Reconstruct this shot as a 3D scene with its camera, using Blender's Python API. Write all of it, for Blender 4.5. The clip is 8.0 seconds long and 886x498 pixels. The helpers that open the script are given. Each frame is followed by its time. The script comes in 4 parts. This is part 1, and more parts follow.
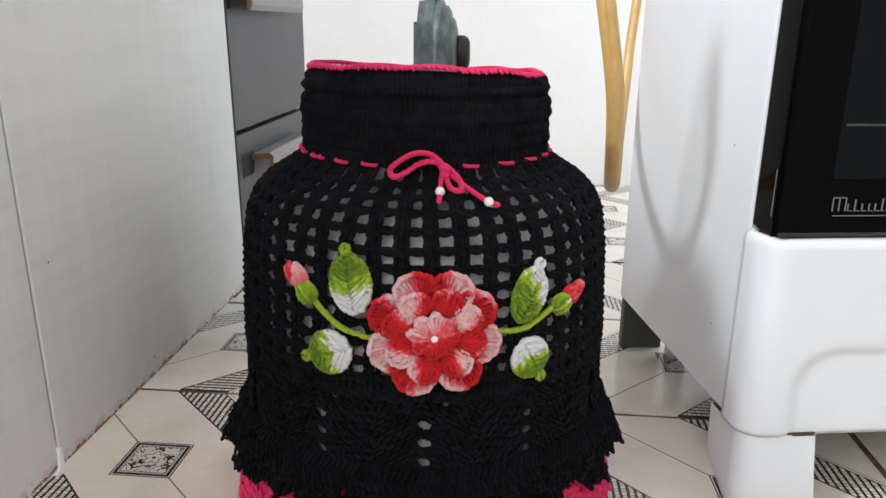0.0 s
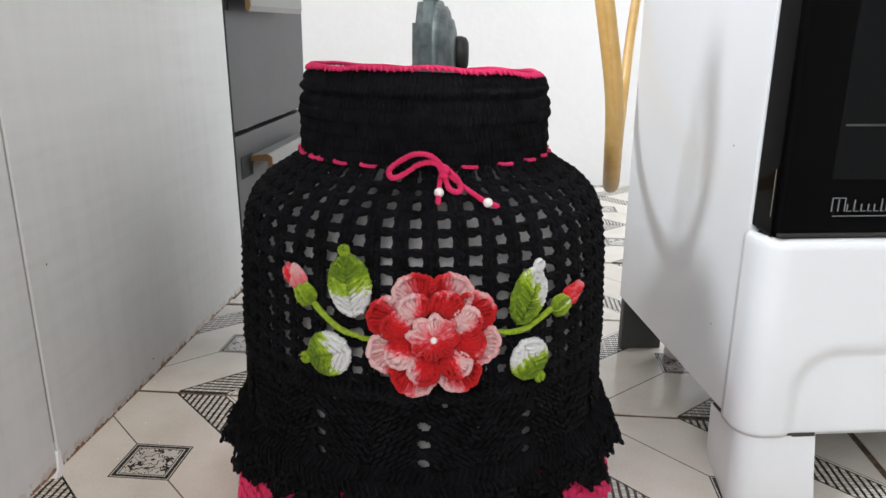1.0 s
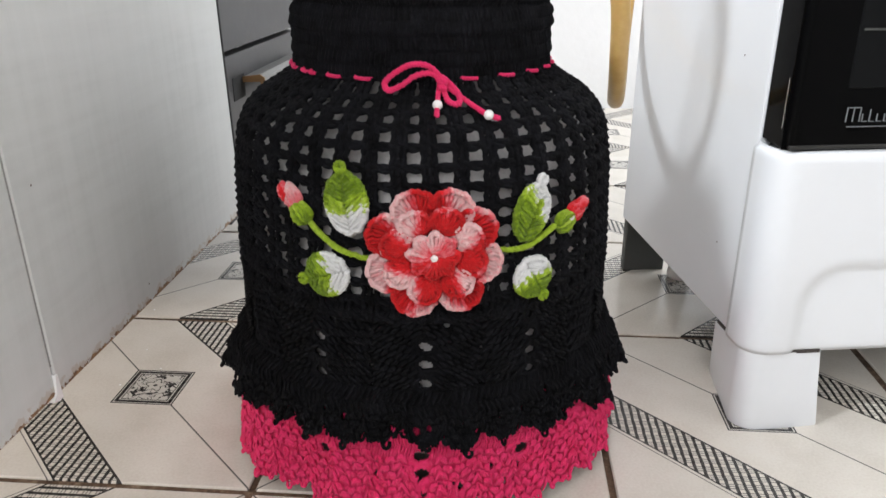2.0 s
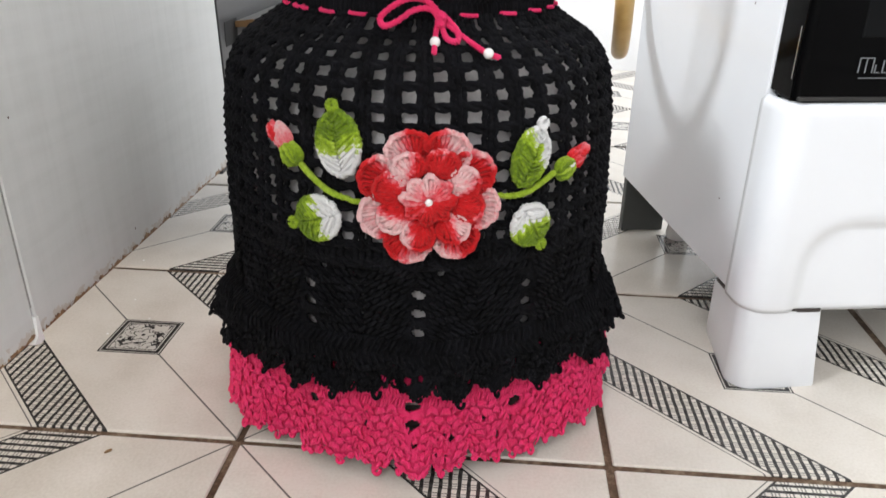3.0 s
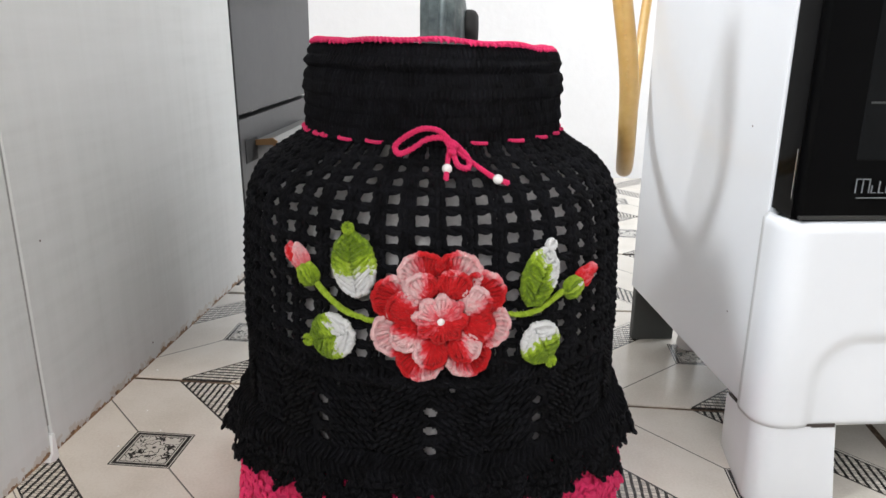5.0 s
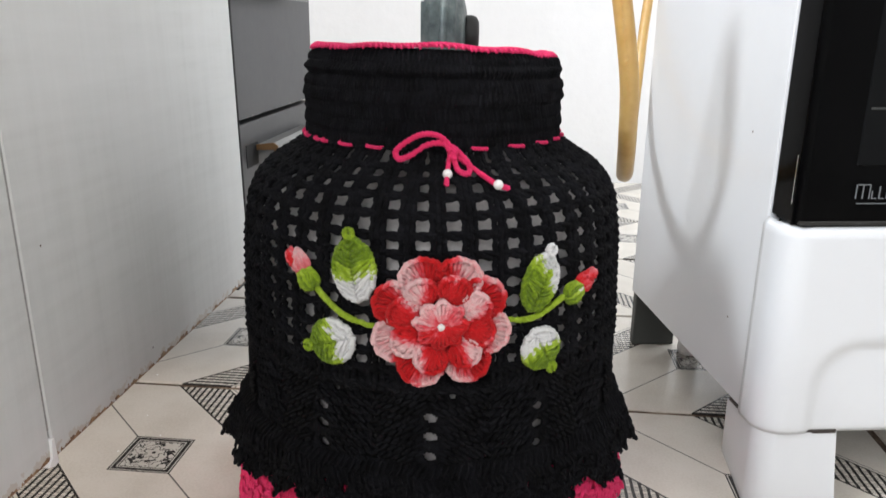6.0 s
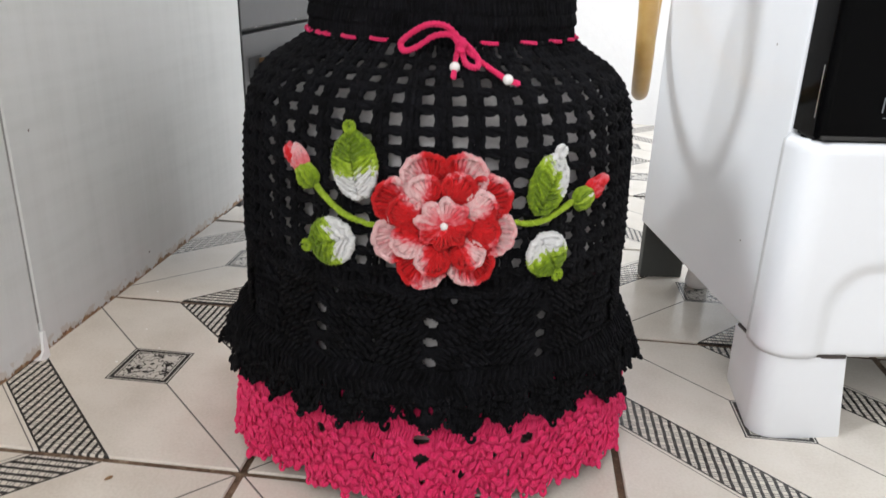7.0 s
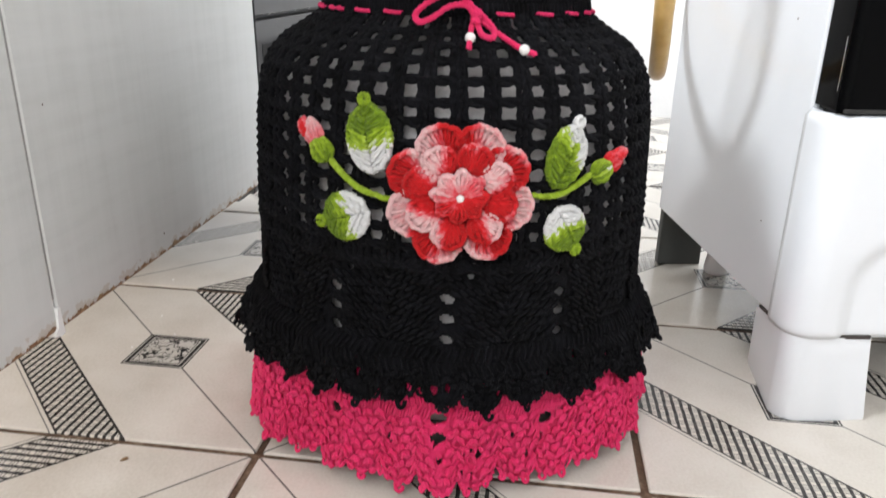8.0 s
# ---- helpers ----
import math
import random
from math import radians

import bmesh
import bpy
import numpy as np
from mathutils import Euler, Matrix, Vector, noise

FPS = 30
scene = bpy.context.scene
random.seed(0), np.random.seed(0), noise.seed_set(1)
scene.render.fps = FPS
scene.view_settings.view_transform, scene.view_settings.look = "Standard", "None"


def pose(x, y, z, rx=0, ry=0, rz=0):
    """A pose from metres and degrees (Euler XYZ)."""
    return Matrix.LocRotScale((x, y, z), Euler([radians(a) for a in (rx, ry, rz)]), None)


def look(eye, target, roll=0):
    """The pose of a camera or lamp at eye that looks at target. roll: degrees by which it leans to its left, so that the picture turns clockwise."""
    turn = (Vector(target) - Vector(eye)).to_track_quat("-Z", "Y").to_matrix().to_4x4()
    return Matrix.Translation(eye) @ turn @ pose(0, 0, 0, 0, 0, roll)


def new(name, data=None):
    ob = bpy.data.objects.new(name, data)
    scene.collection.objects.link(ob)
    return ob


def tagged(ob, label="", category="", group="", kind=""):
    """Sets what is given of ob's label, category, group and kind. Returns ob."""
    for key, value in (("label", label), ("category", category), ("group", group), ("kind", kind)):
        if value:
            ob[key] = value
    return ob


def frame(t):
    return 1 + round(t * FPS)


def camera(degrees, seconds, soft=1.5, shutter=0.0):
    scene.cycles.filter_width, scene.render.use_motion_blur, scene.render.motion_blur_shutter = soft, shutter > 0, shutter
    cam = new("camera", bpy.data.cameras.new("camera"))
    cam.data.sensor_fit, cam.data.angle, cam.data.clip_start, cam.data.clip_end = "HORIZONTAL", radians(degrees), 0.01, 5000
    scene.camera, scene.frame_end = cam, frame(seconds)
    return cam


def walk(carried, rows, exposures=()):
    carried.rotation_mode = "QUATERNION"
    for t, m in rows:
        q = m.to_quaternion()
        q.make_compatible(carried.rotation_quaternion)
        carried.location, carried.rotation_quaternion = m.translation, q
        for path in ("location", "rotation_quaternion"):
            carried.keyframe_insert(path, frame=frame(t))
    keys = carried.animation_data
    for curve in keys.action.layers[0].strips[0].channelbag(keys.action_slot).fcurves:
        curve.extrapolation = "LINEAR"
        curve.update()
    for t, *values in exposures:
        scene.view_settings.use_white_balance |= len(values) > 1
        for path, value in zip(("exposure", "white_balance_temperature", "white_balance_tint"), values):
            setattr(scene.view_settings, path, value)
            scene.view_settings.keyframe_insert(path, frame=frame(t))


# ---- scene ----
cam = camera(60.8, 8.0, 1.5, 0.5)
PATH = [
    (0, (0.225, -0.566, 0.484), (0.068, 1.345, -0.086), 0.8),
    (0.5, (0.225, -0.565, 0.484), (0.071, 1.346, -0.086), 0.8),
    (1, (0.225, -0.565, 0.484), (0.07, 1.347, -0.084), 0.7),
    (1.5, (0.225, -0.565, 0.484), (0.063, 1.342, -0.096), 0.5),
    (1.8, (0.2245, -0.557, 0.476), (0.067, 1.306, -0.187), 0.6),
    (2, (0.224, -0.55, 0.468), (0.074, 1.301, -0.274), -0.1),
    (2.2, (0.226, -0.547, 0.459), (0.092, 1.313, -0.263), 1.1),
    (3.3, (0.224, -0.537, 0.446), (0.086, 1.27, -0.4), 1.0),
    (3.5, (0.225, -0.541, 0.448), (0.083, 1.273, -0.381), 0.9),
    (4, (0.225, -0.544, 0.455), (0.059, 1.309, -0.279), 0.5),
    (4.5, (0.224, -0.547, 0.46), (0.064, 1.348, -0.159), 0.7),
    (4.7, (0.224, -0.547, 0.462), (0.054, 1.345, -0.132), 0.7),
    (5.8, (0.224, -0.548, 0.467), (0.044, 1.364, -0.09), 0.8),
    (6, (0.224, -0.547, 0.465), (0.046, 1.364, -0.1), 0.8),
    (6.2, (0.2235, -0.545, 0.460), (0.047, 1.324, -0.165), 0.8),
    (6.5, (0.222, -0.539, 0.449), (0.041, 1.324, -0.256), 1.0),
    (7, (0.227, -0.537, 0.423), (0.036, 1.33, -0.267), 2.1),
    (7.5, (0.229, -0.539, 0.4), (-0.014, 1.294, -0.362), 1.8),
    (8, (0.226, -0.537, 0.402), (-0.002, 1.327, -0.286), 1.4),
]
walk(cam, [(t, look(eye, target, roll)) for t, eye, target, roll in PATH],
     [(0, -0.29), (1.5, -0.29), (2, -0.17), (3.5, -0.01), (4, -0.02), (4.5, -0.08), (6, -0.21), (6.5, -0.12), (7, -0.11), (7.5, 0.02), (8, 0.05)])

# ---- world, daylight and room openings ----
world = bpy.data.worlds.new("sky")
scene.world = world
world.use_nodes = True
wn = world.node_tree.nodes
sky = wn.new("ShaderNodeTexSky")
sky.sky_type = "NISHITA"
sky.sun_disc = False
sky.sun_elevation, sky.sun_rotation = radians(42), radians(234)
world.node_tree.links.new(sky.outputs[0], wn["Background"].inputs[0])
wn["Background"].inputs[1].default_value = 0.1


def area(name, eye, target, w, h, watts, colour):
    lamp = bpy.data.lights.new(name, "AREA")
    lamp.shape, lamp.size, lamp.size_y, lamp.energy, lamp.color = "RECTANGLE", w, h, watts, colour
    ob = new(name, lamp)
    ob.matrix_world = look(eye, target)
    return ob


area("left_window_daylight", (-1.28, -0.90, 2.10), (0.44, 0.36, 0.22), 0.30, 0.40, 61.5, (0.90, 0.95, 1.0))
area("left_door_daylight", (-1.28, 0.0, 1.0), (0.0, 0.0, 0.6), 0.8, 1.95, 11, (1.0, 0.82, 0.64))
area("back_door_daylight", (1.56, 1.32, 1.15), (0.5, 1.25, 0.9), 0.85, 2.0, 28, (0.93, 0.97, 1.0))
area("front_window_daylight", (-0.15, -1.66, 1.50), (0.10, 0.0, 0.1), 1.1, 1.1, 20, (1.0, 0.985, 0.97))


# ---- materials ----
def material(name):
    m = bpy.data.materials.new(name)
    m.use_nodes = True
    return m, m.node_tree.nodes, m.node_tree.links, m.node_tree.nodes["Principled BSDF"]


class Graph:
    """Short hand for math nodes."""

    def __init__(self, nodes, links):
        self.n, self.l = nodes, links

    def put(self, socket, value):
        if isinstance(value, (int, float)):
            socket.default_value = value
        else:
            self.l.new(value, socket)

    def op(self, kind, a, b=0.0):
        node = self.n.new("ShaderNodeMath")
        node.operation = kind
        self.put(node.inputs[0], a)
        self.put(node.inputs[1], b)
        return node.outputs[0]

    def band(self, x, centre, half):
        return self.op("LESS_THAN", self.op("ABSOLUTE", self.op("SUBTRACT", x, centre)), half)

    def both(self, a, b):
        return self.op("MULTIPLY", a, b)

    def either(self, a, b):
        return self.op("MAXIMUM", a, b)

    def mix(self, f, a, b):
        node = self.n.new("ShaderNodeMix")
        node.data_type = "RGBA"
        self.put(node.inputs[0], f)
        for socket, v in ((node.inputs[6], a), (node.inputs[7], b)):
            if isinstance(v, tuple):
                socket.default_value = (*v, 1)
            else:
                self.l.new(v, socket)
        return node.outputs[2]

    def noise(self, scale, detail=3.0, rough=0.55, vector=None, distortion=0.0):
        node = self.n.new("ShaderNodeTexNoise")
        node.inputs["Scale"].default_value, node.inputs["Detail"].default_value = scale, detail
        node.inputs["Roughness"].default_value, node.inputs["Distortion"].default_value = rough, distortion
        if vector is not None:
            self.l.new(vector, node.inputs["Vector"])
        return node.outputs[0]

    def coords(self, which="Object", scale=None):
        out = self.n.new("ShaderNodeTexCoord").outputs[which]
        if scale is None:
            return out
        node = self.n.new("ShaderNodeMapping")
        node.inputs["Scale"].default_value = scale
        self.l.new(out, node.inputs["Vector"])
        return node.outputs[0]

    def ramp(self, x, *stops):
        node = self.n.new("ShaderNodeValToRGB")
        el = node.color_ramp.elements
        while len(el) < len(stops):
            el.new(0.5)
        for e, (p, c) in zip(el, stops):
            e.position, e.color = p, (*c, 1)
        self.l.new(x, node.inputs[0])
        return node.outputs[0]

    def bump(self, bsdf, height, strength, distance):
        node = self.n.new("ShaderNodeBump")
        node.inputs["Strength"].default_value, node.inputs["Distance"].default_value = strength, distance
        self.l.new(height, node.inputs["Height"])
        self.l.new(node.outputs[0], bsdf.inputs["Normal"])


def yarn(name, *stops, sheen=0.10, tone=False, rough=0.85, spec=0.15):
    """Cotton yarn; with tone the colour follows the dye of a variegated thread, and the shade painted into the leaves.
    """
    m, n, l, b = material(name)
    g = Graph(n, l)
    fine = g.noise(900, 3, 0.6, g.coords())
    coarse = g.noise(70, 2, 0.5, g.coords())
    if tone:
        at = n.new("ShaderNodeAttribute")
        at.attribute_name = "tone"
        x = g.op("ADD", at.outputs["Fac"], g.op("MULTIPLY", g.op("SUBTRACT", g.noise(260, 3, 0.6, g.coords()), 0.5), 0.6))
        col = g.ramp(x, *stops)
    else:
        col = g.ramp(g.op("ADD", g.op("MULTIPLY", fine, 0.5), g.op("MULTIPLY", coarse, 0.5)), *stops)
    l.new(col, b.inputs["Base Color"])
    b.inputs["Roughness"].default_value = rough
    b.inputs["Specular IOR Level"].default_value = spec
    b.inputs["Sheen Weight"].default_value = sheen
    b.inputs["Sheen Roughness"].default_value = 0.6
    g.bump(b, g.noise(620, 4, 0.7, g.coords()), 0.75, 0.0032)
    return m


BLACK = yarn("black_cotton_yarn", (0.36, (0.0009, 0.0009, 0.0012)), (0.64, (0.0098, 0.0098, 0.0128)), sheen=0.004, rough=0.8, spec=0.11)
PINK = yarn("hot_pink_cotton_yarn", (0.3, (0.87, 0.013, 0.115)), (0.7, (0.95, 0.042, 0.20)))
ROSE = yarn("variegated_red_pink_yarn", (0.0, (0.60, 0.003, 0.006)), (0.36, (0.76, 0.008, 0.014)), (0.55, (0.86, 0.10, 0.13)),
            (0.78, (0.92, 0.36, 0.38)), (1.0, (0.94, 0.60, 0.60)), tone=True)
LEAF = yarn("variegated_green_white_yarn", (0.0, (0.15, 0.25, 0.006)), (0.28, (0.34, 0.50, 0.016)), (0.47, (0.50, 0.66, 0.07)),
            (0.56, (0.85, 0.86, 0.84)), (1.0, (0.9, 0.9, 0.9)), tone=True)


def plain(name, colour, rough, metal=0.0, vary=0.12, scale=9.0, bump=0.0, coat=0.0):
    """A plain surface with stains at two scales and a little relief."""
    m, n, l, b = material(name)
    g = Graph(n, l)
    f = g.op("ADD", g.op("MULTIPLY", g.noise(scale, 4, 0.6, g.coords()), 0.65), g.op("MULTIPLY", g.noise(scale * 14, 3, 0.6, g.coords()), 0.35))
    low = tuple(c * (1 - vary) for c in colour)
    l.new(g.ramp(f, (0.3, low), (0.7, colour)), b.inputs["Base Color"])
    b.inputs["Metallic"].default_value = metal
    g.put(b.inputs["Roughness"], g.op("ADD", g.op("MULTIPLY", f, 0.2), rough - 0.1))
    b.inputs["Coat Weight"].default_value = coat
    if bump:
        g.bump(b, g.noise(scale * 20, 3, 0.6, g.coords()), 0.4, bump)
    return m


PLASTER = plain("white_wall_paint", (0.80, 0.795, 0.80), 0.8, vary=0.06, scale=2.5, bump=0.002)
CEILING = plain("white_ceiling_paint", (0.8, 0.8, 0.79), 0.85, vary=0.04, bump=0.002)
ENAMEL = plain("white_stove_enamel", (0.78, 0.80, 0.83), 0.22, vary=0.02, scale=4, coat=0.3)
ENAMEL_TOP = plain("white_enamel_panel", (0.79, 0.81, 0.84), 0.32, vary=0.025, scale=4, coat=0.2)
SEAM = plain("dark_seam_dirt", (0.05, 0.04, 0.035), 0.8)
def dull(m, level):
    m.node_tree.nodes["Principled BSDF"].inputs["Specular IOR Level"].default_value = level
    return m


BLACK_GLASS = plain("black_oven_glass", (0.0022, 0.0022, 0.0024), 0.12, vary=0.2)
DARK_GLASS = plain("smoked_oven_window", (0.007, 0.0075, 0.008), 0.18, vary=0.2)
CHROME = plain("glint_chrome", (0.6, 0.6, 0.6), 0.25, 1.0)
dull(BLACK_GLASS, 0.045)
dull(DARK_GLASS, 0.05)
PRINT = plain("silver_print", (0.20, 0.21, 0.22), 0.5)
LEG_GREY = plain("dull_grey_steel", (0.085, 0.09, 0.085), 0.55, 0.3, vary=0.25)
DRAWER_GREY = plain("dark_grey_drawer_paint", (0.041, 0.0405, 0.0425), 0.42, 0.1, vary=0.12, scale=5)
HANDLE_GREY = plain("light_grey_handle_paint", (0.22, 0.218, 0.21), 0.4, 0.1, vary=0.15)
BRASS = plain("tan_plastic_end", (0.30, 0.17, 0.07), 0.5, vary=0.3, scale=60)
# near-black for shade painted by the handles and at the board end
SHADOW_BLACK = plain("painted_shade_black", (0.006, 0.0055, 0.0055), 0.8)
CYL = plain("scuffed_silver_cylinder_paint", (0.86, 0.83, 0.82), 0.40, 0.0, vary=0.42, scale=24)


def cast_metal():
    """Grey-green cast metal with pale wear and rusty stains."""
    m, n, l, b = material("grey_green_cast_metal")
    g = Graph(n, l)
    f = g.noise(38, 4, 0.65, g.coords())
    col = g.ramp(f, (0.3, (0.055, 0.072, 0.075)), (0.52, (0.125, 0.155, 0.156)), (0.72, (0.25, 0.275, 0.265)))
    stain = g.op("GREATER_THAN", g.noise(30, 3, 0.6, g.coords("Object", (1.6, 1.0, 0.6)), 0.4), 0.66)
    col = g.mix(g.both(stain, 0.6), col, (0.30, 0.20, 0.11))
    l.new(col, b.inputs["Base Color"])
    b.inputs["Metallic"].default_value = 0.35
    b.inputs["Roughness"].default_value = 0.46
    g.bump(b, g.noise(260, 3, 0.6, g.coords()), 0.35, 0.0015)
    return m


POT_METAL = cast_metal()
RUBBER = plain("black_rubber", (0.018, 0.017, 0.016), 0.6, vary=0.3, scale=60)
# white plastic, also the white that paints light in the board joint
PLASTIC_AND_GAP_LIGHT = plain("white_plastic_and_gap_light", (0.93, 0.93, 0.92), 0.4, vary=0.03)
PEARL = plain("white_pearl_bead", (0.86, 0.84, 0.82), 0.18, vary=0.04, coat=0.6)
WOOD = plain("dark_plinth_board", (0.06, 0.045, 0.035), 0.7, vary=0.3)


def hose_material():
    m, n, l, b = material("amber_rubber_hose")
    g = Graph(n, l)
    l.new(g.ramp(g.noise(40, 3, 0.6, g.coords()), (0.3, (0.60, 0.36, 0.11)), (0.7, (0.72, 0.48, 0.19))), b.inputs["Base Color"])
    b.inputs["Roughness"].default_value = 0.33
    b.inputs["Subsurface Weight"].default_value = 0.25
    b.inputs["Subsurface Radius"].default_value = (0.01, 0.006, 0.002)
    return m


HOSE = hose_material()


def panel_material():
    """Old off-white painted board: vertical grain, grime, and a chipped rusty lower edge."""
    m, n, l, b = material("aged_white_board_paint")
    g = Graph(n, l)
    grain = g.noise(9, 4, 0.6, g.coords("Object", (1, 7, 0.45)))
    cross = g.noise(9, 4, 0.65, g.coords("Object", (1, 0.7, 8)))
    blot = g.noise(5, 3, 0.5, g.coords())
    f = g.op("ADD", g.op("MULTIPLY", grain, 0.30), g.op("ADD", g.op("MULTIPLY", cross, 0.32), g.op("MULTIPLY", blot, 0.38)))
    col = g.ramp(f, (0.25, (0.54, 0.545, 0.525)), (0.5, (0.655, 0.66, 0.645)), (0.75, (0.72, 0.725, 0.715)))
    sep = n.new("ShaderNodeSeparateXYZ")
    l.new(g.coords(), sep.inputs[0])
    edge = g.op("ADD", sep.outputs[2], g.op("MULTIPLY", g.op("SUBTRACT", g.noise(85, 4, 0.7, g.coords()), 0.5), 0.022))
    rust = g.op("LESS_THAN", edge, 0.0035)
    rustcol = g.ramp(g.noise(160, 3, 0.6, g.coords()), (0.35, (0.13, 0.055, 0.02)), (0.65, (0.36, 0.22, 0.11)))
    halo = g.both(g.op("LESS_THAN", edge, 0.009), g.op("GREATER_THAN", g.noise(50, 3, 0.6, g.coords()), 0.5))
    col = g.mix(g.both(halo, 0.35), col, (0.42, 0.31, 0.20))
    specks = g.op("GREATER_THAN", g.noise(95, 1, 0.4, g.coords()), 0.86)
    col = g.mix(g.both(specks, 0.8), col, (0.12, 0.06, 0.04))
    l.new(g.mix(rust, col, rustcol), b.inputs["Base Color"])
    b.inputs["Roughness"].default_value = 0.5
    g.bump(b, g.op("ADD", grain, g.op("MULTIPLY", rust, -0.6)), 0.25, 0.0015)
    return m


PANEL = panel_material()
JOINT = plain("grey_joint_dirt", (0.42, 0.41, 0.39), 0.8, vary=0.4, scale=30)


def grout_material():
    m, n, l, b = material("dirty_brown_grout")
    g = Graph(n, l)
    f = g.op("ADD", g.op("MULTIPLY", g.noise(22, 4, 0.6, g.coords()), 0.6), g.op("MULTIPLY", g.noise(220, 3, 0.6, g.coords()), 0.4))
    l.new(g.ramp(f, (0.34, (0.035, 0.018, 0.010)), (0.50, (0.12, 0.072, 0.042)), (0.60, (0.24, 0.17, 0.115)), (0.72, (0.42, 0.34, 0.26))), b.inputs["Base Color"])
    b.inputs["Roughness"].default_value = 0.85
    g.bump(b, g.noise(300, 3, 0.6, g.coords()), 0.6, 0.002)
    return m


GROUT = grout_material()


def tile_material():
    """Glazed off-white tile printed with a corner-to-corner line, a square floral medallion and two hatched bands."""
    m, n, l, b = material("printed_ceramic_tile")
    g = Graph(n, l)
    uv = g.coords("UV")
    sep = n.new("ShaderNodeSeparateXYZ")
    l.new(uv, sep.inputs[0])
    u, v = sep.outputs[0], sep.outputs[1]
    s = g.op("ADD", u, v)
    d = g.op("MAXIMUM", g.op("ABSOLUTE", g.op("SUBTRACT", u, 0.5)), g.op("ABSOLUTE", g.op("SUBTRACT", v, 0.5)))
    outside = g.op("GREATER_THAN", d, 0.105)
    line = g.both(g.both(g.band(s, 1.0, 0.0036), outside), 0.85)
    # medallion: dark border, thin inner line, flower and scrolls
    border = g.either(g.band(d, 0.0905, 0.0060), g.band(d, 0.1025, 0.0024))
    hair = g.band(d, 0.0785, 0.0018)
    cu, cv = g.op("SUBTRACT", u, 0.5), g.op("SUBTRACT", v, 0.51)
    rad = g.op("SQRT", g.op("ADD", g.op("MULTIPLY", cu, cu), g.op("MULTIPLY", cv, cv)))
    ang = g.op("ARCTAN2", cv, cu)
    petal = g.op("ADD", 0.030, g.op("MULTIPLY", g.op("SINE", g.op("MULTIPLY", ang, 5.0)), 0.008))
    rose = g.either(g.band(g.op("SUBTRACT", rad, petal), 0.0, 0.0022), g.op("LESS_THAN", rad, 0.007))
    curl = g.noise(26, 1.0, 0.4, uv, 1.4)
    scroll = g.both(g.band(curl, 0.5, 0.028), g.both(g.op("GREATER_THAN", g.op("SUBTRACT", rad, petal), 0.004), g.op("LESS_THAN", d, 0.076)))
    leaves = g.both(g.op("GREATER_THAN", g.noise(34, 1.0, 0.4, uv, 0.6), 0.60), g.both(g.op("LESS_THAN", d, 0.072), g.op("GREATER_THAN", rad, 0.040)))
    ink = g.either(g.either(g.either(border, hair), g.either(rose, scroll)), g.either(leaves, line))
    # hatched bands across the two other corners
    q = g.op("ABSOLUTE", g.op("SUBTRACT", s, 1.0))
    inband = g.band(q, 0.4675, 0.0975)
    wob = g.op("MULTIPLY", g.op("SUBTRACT", g.noise(30, 2, 0.5, uv), 0.5), 0.006)
    fu = g.op("FRACT", g.op("DIVIDE", g.op("ADD", u, wob), 0.024))
    fv = g.op("FRACT", g.op("DIVIDE", g.op("ADD", v, wob), 0.036))
    hatch = g.either(g.band(fu, 0.5, 0.21), g.both(g.either(g.band(fv, 0.25, 0.055), g.either(g.band(fv, 0.50, 0.045), g.band(fv, 0.75, 0.055))), 0.7))
    rims = g.either(g.band(q, 0.370, 0.005), g.either(g.band(q, 0.565, 0.004), g.both(g.band(q, 0.585, 0.0025), 0.8)))
    ink = g.either(ink, g.either(g.both(inband, hatch), rims))
    worn = g.op("MINIMUM", 1.0, g.op("ADD", 0.80, g.op("MULTIPLY", g.noise(70, 3, 0.6, uv), 0.35)))
    f = g.op("ADD", g.op("MULTIPLY", g.noise(5, 3, 0.5, uv), 0.6), g.op("MULTIPLY", g.noise(120, 2, 0.5, uv), 0.4))
    info = n.new("ShaderNodeObjectInfo")
    f = g.op("ADD", f, g.op("MULTIPLY", g.op("SUBTRACT", info.outputs["Random"], 0.5), 0.12))
    glaze = g.ramp(f, (0.3, (0.64, 0.585, 0.51)), (0.6, (0.76, 0.71, 0.64)), (0.8, (0.79, 0.75, 0.69)))
    glaze = g.mix(g.both(g.op("LESS_THAN", d, 0.105), 0.5), glaze, (0.50, 0.49, 0.46))
    dirt = g.op("GREATER_THAN", g.noise(48, 1, 0.4, g.coords("Generated")), 0.83)
    glaze = g.mix(g.both(dirt, 0.5), glaze, (0.30, 0.20, 0.12))
    l.new(g.mix(g.both(g.op("MINIMUM", ink, 1.0), worn), glaze, (0.028, 0.026, 0.025)), b.inputs["Base Color"])
    g.put(b.inputs["Roughness"], g.op("ADD", 0.12, g.op("MULTIPLY", f, 0.16)))
    b.inputs["Specular IOR Level"].default_value = 0.45
    g.bump(b, g.noise(6, 2, 0.5, uv), 0.08, 0.004)
    return m


TILE = tile_material()


# ---- mesh helpers ----
def link(name, me, mat, parent=None, label=""):
    me.materials.append(mat)
    ob = new(name, me)
    if parent is not None:
        ob.parent = parent
    if label:
        tagged(ob, label)
    return ob


def part(name, bm, mat, parent=None, label="", smooth=True):
    me = bpy.data.meshes.new(name)
    bmesh.ops.recalc_face_normals(bm, faces=bm.faces)
    bm.to_mesh(me)
    bm.free()
    for p in me.polygons:
        p.use_smooth = smooth
    if smooth:
        me.set_sharp_from_angle(angle=radians(30))
    return link(name, me, mat, parent, label)


